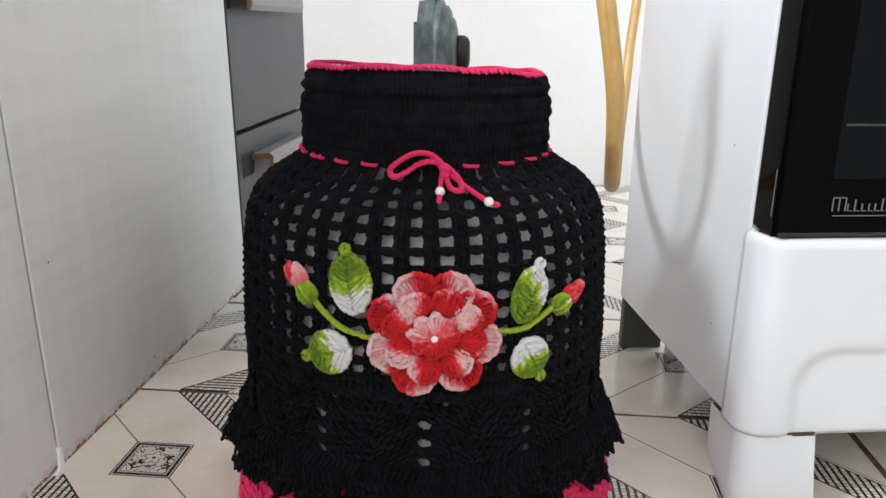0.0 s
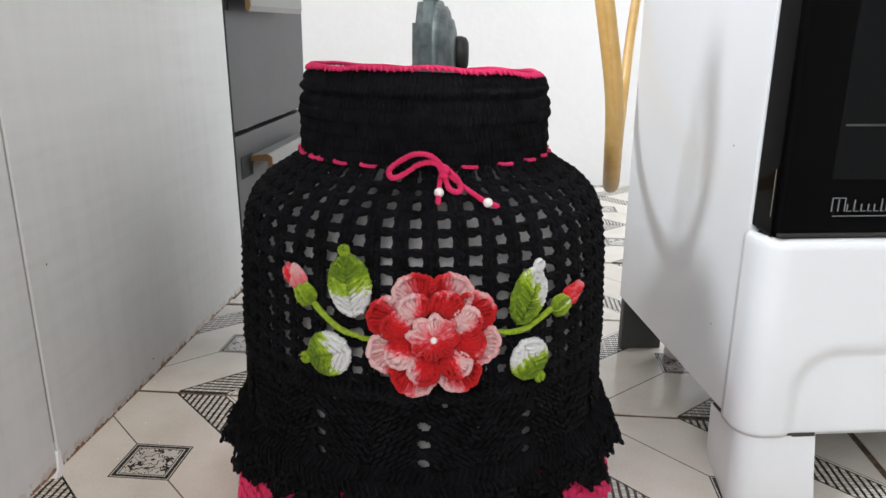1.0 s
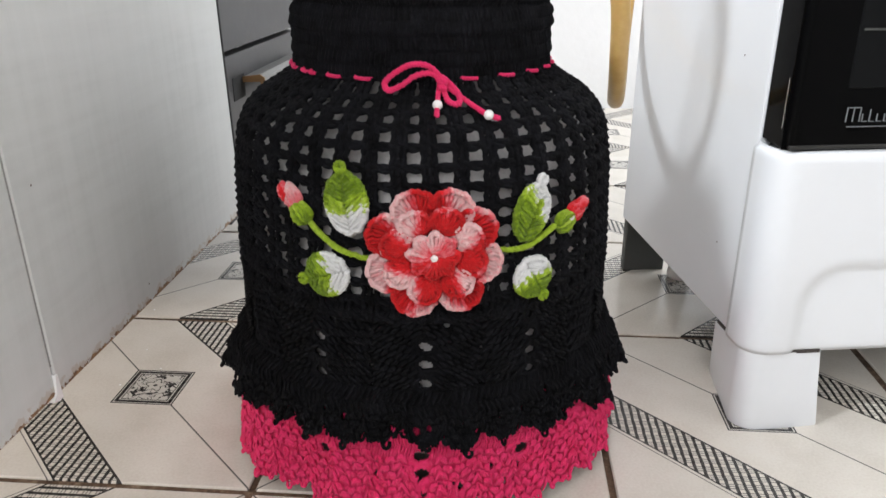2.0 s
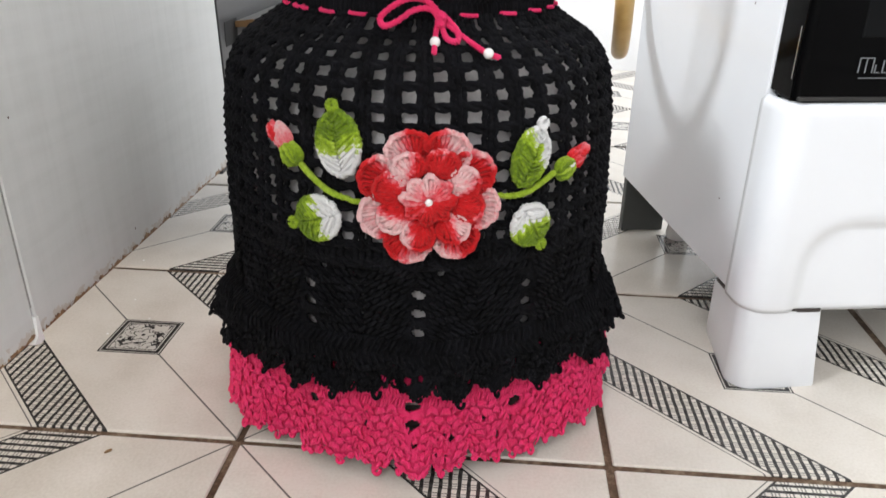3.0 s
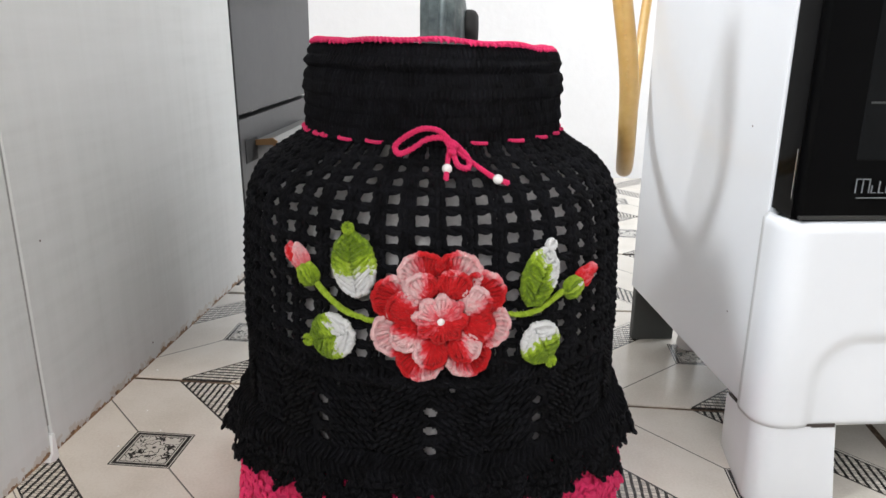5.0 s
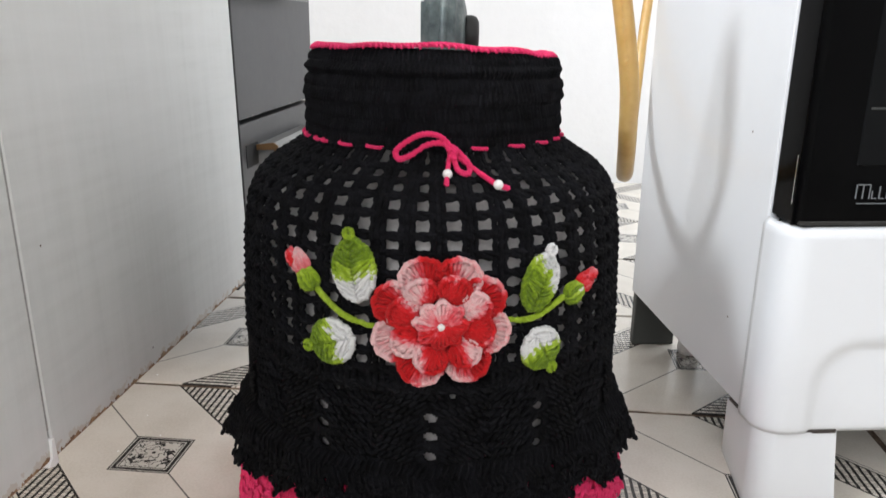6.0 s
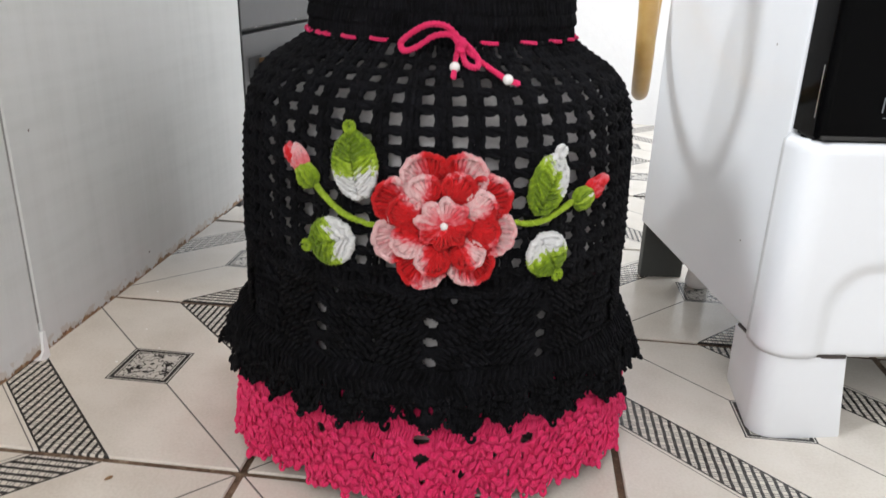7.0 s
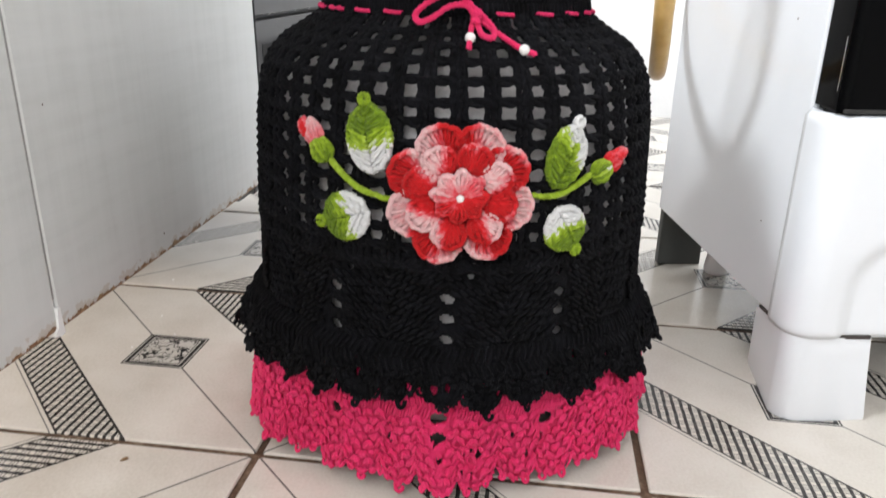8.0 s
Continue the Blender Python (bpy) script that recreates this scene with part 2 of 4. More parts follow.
def arrays(name, verts, faces, mat, parent=None, label="", tone=None):
    me = bpy.data.meshes.new(name)
    me.from_pydata(np.asarray(verts, float).tolist(), [], [tuple(int(i) for i in f) for f in faces])
    for p in me.polygons:
        p.use_smooth = True
    if tone is not None:
        at = me.attributes.new("tone", "FLOAT", "POINT")
        at.data.foreach_set("value", np.asarray(tone, np.float32))
    return link(name, me, mat, parent, label)


def box(bm, lo, hi, bevel=0.0, segments=2):
    made = bmesh.ops.create_cube(bm, size=1)["verts"]
    for w in made:
        w.co = Vector([lo[i] + (w.co[i] + 0.5) * (hi[i] - lo[i]) for i in range(3)])
    if bevel:
        edges = list({e for w in made for e in w.link_edges})
        bmesh.ops.bevel(bm, geom=edges, offset=bevel, segments=segments, affect="EDGES", profile=0.5)
    return bm


def block(name, lo, hi, mat, parent=None, label="", bevel=0.0, segments=2):
    ob = part(name, box(bmesh.new(), lo, hi, bevel, segments), mat, parent, label, smooth=False)
    return ob


def empty(name, at=(0, 0, 0), rz=0.0):
    ob = new(name)
    ob.matrix_basis = pose(*at, 0, 0, rz)
    return ob


def spline(points, n):
    """Catmull-Rom through points."""
    p = np.array(points, float)
    p = np.vstack([2 * p[0] - p[1], p, 2 * p[-1] - p[-2]])
    out = []
    for t in np.linspace(0, len(p) - 3 - 1e-6, n):
        i = int(t)
        f = t - i
        a, b, c, d = p[i:i + 4]
        out.append(0.5 * (2 * b + (c - a) * f + (2 * a - 5 * b + 4 * c - d) * f ** 2 + (3 * b - a - 3 * c + d) * f ** 3))
    return np.array(out)


def tube(path, radius, sides=6, closed=False):
    """Verts and faces of a tube along a path; radius is a number or one per point."""
    p = np.asarray(path, float)
    n = len(p)
    if closed:
        tan = np.roll(p, -1, 0) - np.roll(p, 1, 0)
    else:
        tan = np.gradient(p, axis=0)
    tan /= np.linalg.norm(tan, axis=1)[:, None] + 1e-12
    ref = np.where(np.abs(tan[:, 2:3]) < 0.8, np.array([[0, 0, 1.0]]), np.array([[1.0, 0, 0]]))
    for i in range(1, n):
        ref[i] = ref[i - 1] - tan[i] * (ref[i - 1] @ tan[i])
        ref[i] /= np.linalg.norm(ref[i]) + 1e-12
    ref[0] -= tan[0] * (ref[0] @ tan[0])
    ref[0] /= np.linalg.norm(ref[0])
    other = np.cross(tan, ref)
    r = np.broadcast_to(np.asarray(radius, float), (n,))[:, None, None]
    a = np.arange(sides) * 2 * np.pi / sides
    ring = p[:, None, :] + r * (np.cos(a)[None, :, None] * ref[:, None, :] + np.sin(a)[None, :, None] * other[:, None, :])
    faces = []
    for i in range(n if closed else n - 1):
        j = (i + 1) % n
        for k in range(sides):
            q = (k + 1) % sides
            faces.append((i * sides + k, i * sides + q, j * sides + q, j * sides + k))
    if not closed:
        faces += [tuple(range(sides))[::-1], tuple((n - 1) * sides + k for k in range(sides))]
    return ring.reshape(-1, 3), faces


class Pile:
    """Collects many pieces into one mesh."""

    def __init__(self):
        self.v, self.f, self.k = [], [], 0

    def add(self, verts, faces):
        self.v.append(verts)
        self.f += [tuple(i + self.k for i in f) for f in faces]
        self.k += len(verts)

    def make(self, name, mat, parent=None, label=""):
        return arrays(name, np.vstack(self.v), self.f, mat, parent, label)


def lathe(name, profile, mat, parent=None, label="", centre=(0, 0), n=64):
    prof = np.array(profile, float)
    a = np.arange(n) * 2 * np.pi / n
    v = np.stack([centre[0] + prof[:, None, 0] * np.cos(a), centre[1] + prof[:, None, 0] * np.sin(a),
                  np.broadcast_to(prof[:, None, 1], (len(prof), n))], -1).reshape(-1, 3)
    f = [(i * n + k, i * n + (k + 1) % n, (i + 1) * n + (k + 1) % n, (i + 1) * n + k) for i in range(len(prof) - 1) for k in range(n)]
    return arrays(name, v, f, mat, parent, label)


# ---- room ----
T = 0.335
X0, X1, Y0, Y1, TOP = -1.32, 1.6, -1.70, 1.84, 2.6


def wall(name, lo, hi, label, hole=None, axis=0):
    """A thick wall, with one opening (a0, a1, z0, z1) through it."""
    ob = empty(name)
    if hole is None:
        spans = [(lo, hi)]
    else:
        a0, a1, z0, z1 = hole
        k = 1 - axis
        spans = []
        for ra, rz in (((lo[k], a0), (lo[2], hi[2])), ((a1, hi[k]), (lo[2], hi[2])), ((a0, a1), (lo[2], z0)), ((a0, a1), (z1, hi[2]))):
            if ra[1] - ra[0] > 1e-4 and rz[1] - rz[0] > 1e-4:
                l2, h2 = list(lo), list(hi)
                l2[k], h2[k], l2[2], h2[2] = ra[0], ra[1], rz[0], rz[1]
                spans.append((l2, h2))
    bm = bmesh.new()
    for l2, h2 in spans:
        box(bm, l2, h2)
    me = bpy.data.meshes.new(name)
    bm.to_mesh(me)
    bm.free()
    me.materials.append(PLASTER)
    bpy.data.objects.remove(ob)
    return tagged(new(name, me), label, "wall", kind="structure")


wall("wall_north", (X0 - 0.15, Y1, 0), (X1 + 0.15, Y1 + 0.15, TOP), "bare white painted plaster wall of the kitchen")
wall("wall_south", (X0 - 0.15, Y0 - 0.15, 0), (X1 + 0.15, Y0, TOP), "white plaster wall with a wide window", (-0.70, 0.40, 0.95, 2.05), 1)
def west_wall():
    """White wall with a doorway and a small high window."""
    bm = bmesh.new()
    for y0, y1, z0, z1 in ((Y0, -1.05, 0, TOP), (-1.05, -0.75, 0, 1.9), (-1.05, -0.75, 2.3, TOP), (-0.75, -0.4, 0, TOP), (-0.4, 0.4, 2.0, TOP), (0.4, Y1, 0, TOP)):
        box(bm, (X0 - 0.15, y0, z0), (X0, y1, z1))
    return tagged(part("wall_west", bm, PLASTER, smooth=False), "white plaster wall with a doorway and a small high window", "wall", kind="structure")


west_wall()
wall("wall_east", (X1, Y0, 0), (X1 + 0.15, Y1, TOP), "white plaster wall with an open doorway", (0.88, 1.76, 0.0, 2.15), 0)
tagged(block("ceiling", (X0 - 0.15, Y0 - 0.15, TOP), (X1 + 0.15, Y1 + 0.15, TOP + 0.12), CEILING), "plain white painted ceiling", "ceiling", kind="structure")
floor = tagged(block("floor", (X0 - 0.15, Y0 - 0.15, -0.12), (X1 + 0.15, Y1 + 0.15, -0.0022), GROUT),
               "glazed patterned ceramic tile floor with brown grout", "floor", kind="structure")
tagged(block("ground", (-60, -60, -0.4), (60, 60, -0.125), plain("pale_outdoor_concrete", (0.45, 0.43, 0.40), 0.8)), "pale concrete ground outside", "ground", kind="structure")

# ---- white base cabinets ----
PX, PZ = -0.108, 0.152


def board_counter():
    """A worktop faced by two painted boards that stop short of the floor; it stands on posts by the wall."""
    ob = empty("board_counter", (PX, -0.62, PZ))
    for y0, y1, dx in ((0.0, 0.5371, -0.0004), (0.5389, 0.966, 0.0)):
        board = part("side_board", box(bmesh.new(), (dx - 0.016, y0, 0), (dx, y1, 0.585), 0.0012, 1), PANEL, ob,
                     "off-white painted board with a rusty chipped lower edge", smooth=False)
        board.matrix_basis = pose(0, 0, 0, 0, -0.9, 0)
    joint = block("joint", (-0.015, 0.5372, 0.024), (-0.0010, 0.5388, 0.584), JOINT, ob, "grey open joint between the boards")
    joint.matrix_basis = pose(0, 0, 0, 0, -0.9, 0)
    # dark strip put in for the gap shadow between board and drawers
    edge = block("edge_band", (-0.0160, 0.9665, 0.0), (0.0006, 0.9700, 0.585), SHADOW_BLACK, ob, "dark strip standing in for the gap shadow at the board end")
    edge.matrix_basis = pose(0, 0, 0, 0, -0.9, 0)
    block("worktop", (-0.63, -0.004, 0.5855), (0.006, 0.981, 0.612), PLASTER, ob, "off-white worktop", 0.003)
    for y in (0.04, 0.90):
        block("post", (-0.62, y, -PZ), (-0.57, y + 0.05, 0.585), WOOD, ob, "dark wooden post")
    return tagged(ob, "old off-white painted board counter raised above the floor", "counter")


board_counter()
def wedge():
    """A small wedge, narrow above and wide below."""
    bm = bmesh.new()
    outline = ((-0.0832, PZ + 0.017), (-0.0803, PZ + 0.017), (-0.0785, PZ - 0.0035), (-0.0835, PZ - 0.0045), (-0.0905, PZ - 0.0020), (-0.0850, PZ + 0.003))
    front, back = ([bm.verts.new((x, y, z)) for y, z in outline] for x in (0.0, -0.0175))
    for i in range(len(outline)):
        j = (i + 1) % len(outline)
        bm.faces.new((front[i], front[j], back[j], back[i]))
    bm.faces.new(front), bm.faces.new(back[::-1])
    return bm


# white wedge put where bright light comes through the gap between the boards
clip = part("corner_bracket", wedge(), PLASTIC_AND_GAP_LIGHT, smooth=False)
clip.location.x = PX + 0.0015
tagged(clip, "small white wedge standing in for light through the board joint", "bracket")

# ---- grey drawer unit ----
def drawer_unit():
    ob = empty("drawer_unit", (-0.127, 0.352, 0.0))
    w = 0.400
    block("carcass", (-0.42, 0, 0.12), (-0.02, w, 0.80), DRAWER_GREY, ob)
    block("plinth", (-0.41, 0.02, 0), (-0.36, w - 0.02, 0.12), WOOD, ob, "dark plinth")
    block("top", (-0.425, -0.003, 0.80), (0.003, w + 0.002, 0.825), DRAWER_GREY, ob, "", 0.002)
    for z0, z1 in ((0.130, 0.340), (0.346, 0.570), (0.576, 0.79)):
        d = block("drawer", (-0.019, 0.004, z0), (0, w - 0.003, z1), DRAWER_GREY, ob, "dark grey drawer front with chipped lower edge", 0.0012, 1)
        zh = z1 - (0.043 if z1 < 0.5 else 0.055)
        bm = bmesh.new()
        # a channel-shaped bar: flat top, rounded front lip
        pts = [(0.0, 0.010), (0.024, 0.013), (0.030, 0.009), (0.031, -0.010), (0.028, -0.017), (0.024, -0.016), (0.0245, 0.004), (0.0, 0.003)]
        ends = []
        y0 = 0.102 if z1 < 0.5 else 0.045
        for y in (y0, w - 0.080 if z1 < 0.5 else w - 0.115):
            ends.append([bm.verts.new((x, y, zh + z)) for x, z in pts])
        k = len(pts)
        for i in range(k):
            bm.faces.new((ends[0][i], ends[0][(i + 1) % k], ends[1][(i + 1) % k], ends[1][i]))
        bm.faces.new(ends[0]), bm.faces.new(ends[1][::-1])
        h = part("handle", bm, HANDLE_GREY, d, "light grey bar handle", smooth=False)
        bm = bmesh.new()
        ends = []
        for y in (y0 - 0.0035, y0 - 0.0005):
            ends.append([bm.verts.new((x * 1.02, y, zh + z * 1.04)) for x, z in pts])
        for i in range(k):
            bm.faces.new((ends[0][i], ends[0][(i + 1) % k], ends[1][(i + 1) % k], ends[1][i]))
        bm.faces.new(ends[0]), bm.faces.new(ends[1][::-1])
        part("end_cap", bm, BRASS, d, "tan end cap", smooth=False)
        # flat plate, its black colour paints the shade inside a finger recess
        block("recess", (-0.001, y0 - 0.042, zh - 0.016), (0.0006, y0 + 0.004, zh + 0.014), SHADOW_BLACK, d, "flat dark patch painted as the shade of a finger recess")
        chips = bmesh.new()
        for i in range(26):
            y = 0.01 + (w - 0.02) * random.random()
            s = random.uniform(0.0008, 0.0024)
            box(chips, (-0.001, y, z0), (0.0004, y + s * random.uniform(1, 2.5), z0 + s))
        tagged(part("paint_chip", chips, HANDLE_GREY, d, "pale chipped paint", smooth=False), kind="stuff")
    return tagged(ob, "dark grey drawer unit with light bar handles", "drawer unit")


drawer_unit()

# ---- stove ----
def corner_column(name, w, d, z0, z1, r, mat, parent, label="", edge=0.003):
    """An upright block whose front corner on the outer side is rounded by r."""
    bm = bmesh.new()
    pts = [(w, 0.0), (w, d), (0.0, d)]
    for i in range(9):
        a = radians(180 + 90 * i / 8)
        pts.append((r + r * math.cos(a), r + r * math.sin(a)))
    low = [bm.verts.new((x, y, z0)) for x, y in pts]
    high = [bm.verts.new((x, y, z1)) for x, y in pts]
    k = len(pts)
    sides = [bm.faces.new((low[i], low[(i + 1) % k], high[(i + 1) % k], high[i])) for i in range(k)]
    a, b = bm.faces.new(low[::-1]), bm.faces.new(high)
    rim = list(a.edges) + list(b.edges)
    bmesh.ops.bevel(bm, geom=rim, offset=edge, segments=2, affect="EDGES")
    ob = part(name, bm, mat, parent, label)
    return ob


def front_leg(parent):
    """A moulded leg that flares forwards and sideways to the floor, with a soft crease down its front."""
    def ring(left, back, front, right, turn, r):
        pts = [(right, front + 0.002), (right, back), (left + turn, back)]
        for i in range(9):
            a = radians(180 + 90 * i / 8)
            pts.append((left + r + r * math.cos(a), front + r + r * math.sin(a)))
        return pts + [(left + (right - left) * 0.52, front - 0.0004)]

    bm = bmesh.new()
    levels = ((0.0, ring(0.0, 0.112, -0.0045, 0.0866, 0.021, 0.022)), (0.0030, ring(-0.0006, 0.1125, -0.0050, 0.0870, 0.021, 0.022)),
              (0.045, ring(0.0, 0.093, -0.0022, 0.0828, 0.010, 0.021)), (0.0874, ring(0.0, 0.074, 0.0, 0.079, 0.0, 0.020)))
    rows = [[bm.verts.new((x, y, z)) for x, y in pts] for z, pts in levels]
    k = len(rows[0])
    for a, b in zip(rows, rows[1:]):
        for i in range(k):
            bm.faces.new((a[i], a[(i + 1) % k], b[(i + 1) % k], b[i]))
    bm.faces.new(rows[0][::-1]), bm.faces.new(rows[-1])
    return part("leg", bm, ENAMEL, parent, "white moulded front leg")


def stove():
    ob = empty("stove", (0.4739, 0.1373, 0), 9.5)
    W = 0.492
    # body behind the front
    block("side_panel", (0.0015, 0.0445, 0.090), (0.014, 0.412, 0.86), ENAMEL_TOP, ob, "white enamelled side panel", 0.002)
    block("side_panel", (W - 0.014, 0.0445, 0.090), (W - 0.0015, 0.412, 0.86), ENAMEL_TOP, ob, "white enamelled side panel", 0.002)
    block("back_panel", (0.016, 0.400, 0.095), (W - 0.016, 0.414, 0.85), LEG_GREY, ob)
    block("bottom_panel", (0.016, 0.06, 0.098), (W - 0.016, 0.398, 0.106), LEG_GREY, ob)
    block("cooktop", (-0.004, 0.0, 0.861), (W + 0.004, 0.42, 0.884), ENAMEL, ob, "white enamelled cooktop", 0.004)
    # lower front with its pressed arch
    n, m = 90, 46
    r = 0.024
    vs, fs = [], []
    zlo, zhi = 0.0885, 0.2935
    arc = r * math.pi / 2
    length = W + 2 * (arc - r) + 2 * 0.018
    for j in range(m + 1):
        z = zlo + (zhi - zlo) * j / m
        lip = 0.004 * (1 - min(1, (zhi - z) / 0.005)) ** 2 + 0.0012 * (1 - min(1, (z - zlo) / 0.003)) ** 2
        for i in range(n + 1):
            s = -0.018 + length * i / n
            q = min(s, length - 0.036 - s)
            if q < 0:
                x, y, nx, ny = 0.0, r - q, -1.0, 0.0
            elif q < arc:
                a = radians(180) + q / r
                x, y = r + r * math.cos(a), r + r * math.sin(a)
                nx, ny = math.cos(a), math.sin(a)
            else:
                x, y, nx, ny = r + q - arc, 0.0, 0.0, -1.0
            if s > (length - 0.036) / 2:
                x, nx = W - x, -nx
            # recessed field under an arch with rounded shoulders
            cx = abs(x - W / 2)
            half = W / 2 - 0.037
            if z < 0.190:
                over_x = cx - (half - 0.05)
                over_z = z - (0.190 - 0.05)
                if over_x > 0 and over_z > 0:
                    e = 0.05 - math.hypot(over_x, over_z)
                else:
                    e = min(half - cx, 0.190 - z)
            else:
                e = 0.190 - z
            dip = 0.0045 * min(1.0, max(0.0, e / 0.012))
            dip = dip * dip / 0.0045
            vs.append((x - nx * (lip + dip), y - ny * (lip + dip), z))
    for j in range(m):
        for i in range(n):
            a = j * (n + 1) + i
            fs.append((a, a + 1, a + n + 2, a + n + 1))
    front = arrays("lower_front", vs, fs, ENAMEL, ob, "white enamelled lower front with a pressed arch")
    solid = front.modifiers.new("thickness", "SOLIDIFY")
    solid.thickness, solid.offset = 0.004, 1
    block("front_core", (0.012, 0.012, 0.094), (W - 0.012, 0.05, 0.290), ENAMEL_TOP, ob)
    # seam strip between side and front
    block("seam", (0.0030, 0.0415, 0.092), (0.012, 0.0442, 0.292), SEAM, ob, "dark seam")
    # legs
    for mirror in (False, True):
        leg = front_leg(ob)
        if mirror:
            leg.matrix_basis = Matrix.Translation((W, 0, 0)) @ Matrix.Diagonal((-1, 1, 1, 1))
    gap = corner_column("seam", 0.077, 0.070, 0.086, 0.0900, 0.020, SEAM, ob, "dark seam", 0.0002)
    gap.location = (0.0003, 0.0003, 0)
    for x in (0.0107, W - 0.0747):
        block("rear_leg", (x, 0.4145, 0.0), (x + 0.064, 0.4300, 0.110), LEG_GREY, ob, "dull grey steel rear leg", 0.002)
    foot = lathe("foot", [(0.0, 0.0), (0.016, 0.0), (0.018, 0.006), (0.015, 0.028), (0.010, 0.095), (0, 0.095)], PLASTIC_AND_GAP_LIGHT, ob, "white plastic foot", (0.088, 0.385), 24)
    # oven door
    door = corner_column("oven_door", W / 2, 0.0435, 0.2965, 0.74, 0.008, BLACK_GLASS, ob, "black glass oven door", 0.003)
    door.location.x = 0.004
    for w in door.data.vertices:
        if w.co.x > W / 4:
            w.co.x += W / 2 - 0.024
    block("window", (0.048, -0.0012, 0.352), (W - 0.062, 0.004, 0.66), DARK_GLASS, door, "smoked glass window", 0.001, 1)
    block("trim", (0.003, -0.0008, 0.2975), (W - 0.026, 0.003, 0.3015), RUBBER, door, "worn black lower trim", 0.0008, 1)
    block("rack_wire", (0.052, -0.0020, 0.4015), (W - 0.066, -0.0012, 0.4032), LEG_GREY, door, "oven rack seen through the glass")
    # chrome strip added for the glint along the door's left edge
    block("edge_glint", (-0.0006, 0.010, 0.315), (0.001, 0.0112, 0.36), CHROME, door, "thin chrome strip standing in for a glint on the door edge")
    # model script as plain strokes with an underline
    x = 0.051
    for k2, (wd, ht) in enumerate(((0.014, 0.013), (0.006, 0.007), (0.006, 0.011), (0.006, 0.007), (0.005, 0.007), (0.006, 0.007), (0.004, 0.012), (0.004, 0.012), (0.006, 0.007))):
        bm = bmesh.new()
        if k2 == 0:
            for a, b in ((0, 0.0005), (0.0062, 0.0067), (0.0125, 0.0130)):
                box(bm, (x + a, -0.0018, 0.3225), (x + b, -0.0005, 0.3225 + ht))
            box(bm, (x + 0.0012, -0.0018, 0.3225 + ht - 0.0007), (x + 0.0125, -0.0005, 0.3225 + ht))
        else:
            box(bm, (x, -0.0018, 0.3225), (x + 0.0006, -0.0005, 0.3225 + ht))
            box(bm, (x + 0.0009, -0.0018, 0.3225), (x + wd - 0.0012, -0.0005, 0.3230))
        part("printed_stroke", bm, PRINT, door, "silver printed stroke", smooth=False)
        x += wd + 0.0009
    block("underline", (0.053, -0.0018, 0.3178), (0.116, -0.0005, 0.3184), PRINT, door, "silver underline")
    return tagged(ob, "white enamelled kitchen stove with black glass oven door", "stove")


stove()

# ---- gas cylinder ----
CX, CY = 0.149, 0.146


def gas_cylinder():
    ob = empty("gas_cylinder", (CX, CY, 0))
    lathe("body", [(0.0, 0.035), (0.10, 0.032), (0.150, 0.055), (0.161, 0.10), (0.1620, 0.16), (0.1615, 0.26), (0.157, 0.305), (0.138, 0.334), (0.10, 0.350), (0.0, 0.358)],
          CYL, ob, "scuffed silver-painted steel body", n=96)
    lathe("foot_ring", [(0.128, 0.0), (0.132, 0.0), (0.146, 0.055), (0.142, 0.055), (0.128, 0.0)], LEG_GREY, ob, "grey steel foot ring", n=64)
    lathe("collar", [(0.098, 0.345), (0.102, 0.345), (0.1035, 0.43), (0.1015, 0.434), (0.0995, 0.43), (0.098, 0.345)], CYL, ob, "steel guard collar", n=64)
    lathe("valve", [(0.0, 0.357), (0.019, 0.357), (0.019, 0.375), (0.014, 0.38), (0.014, 0.398), (0, 0.398)], POT_METAL, ob, "brass-grey valve", n=24)
    return tagged(ob, "silver gas cylinder inside a crocheted cover", "gas cylinder")


gas_cylinder()


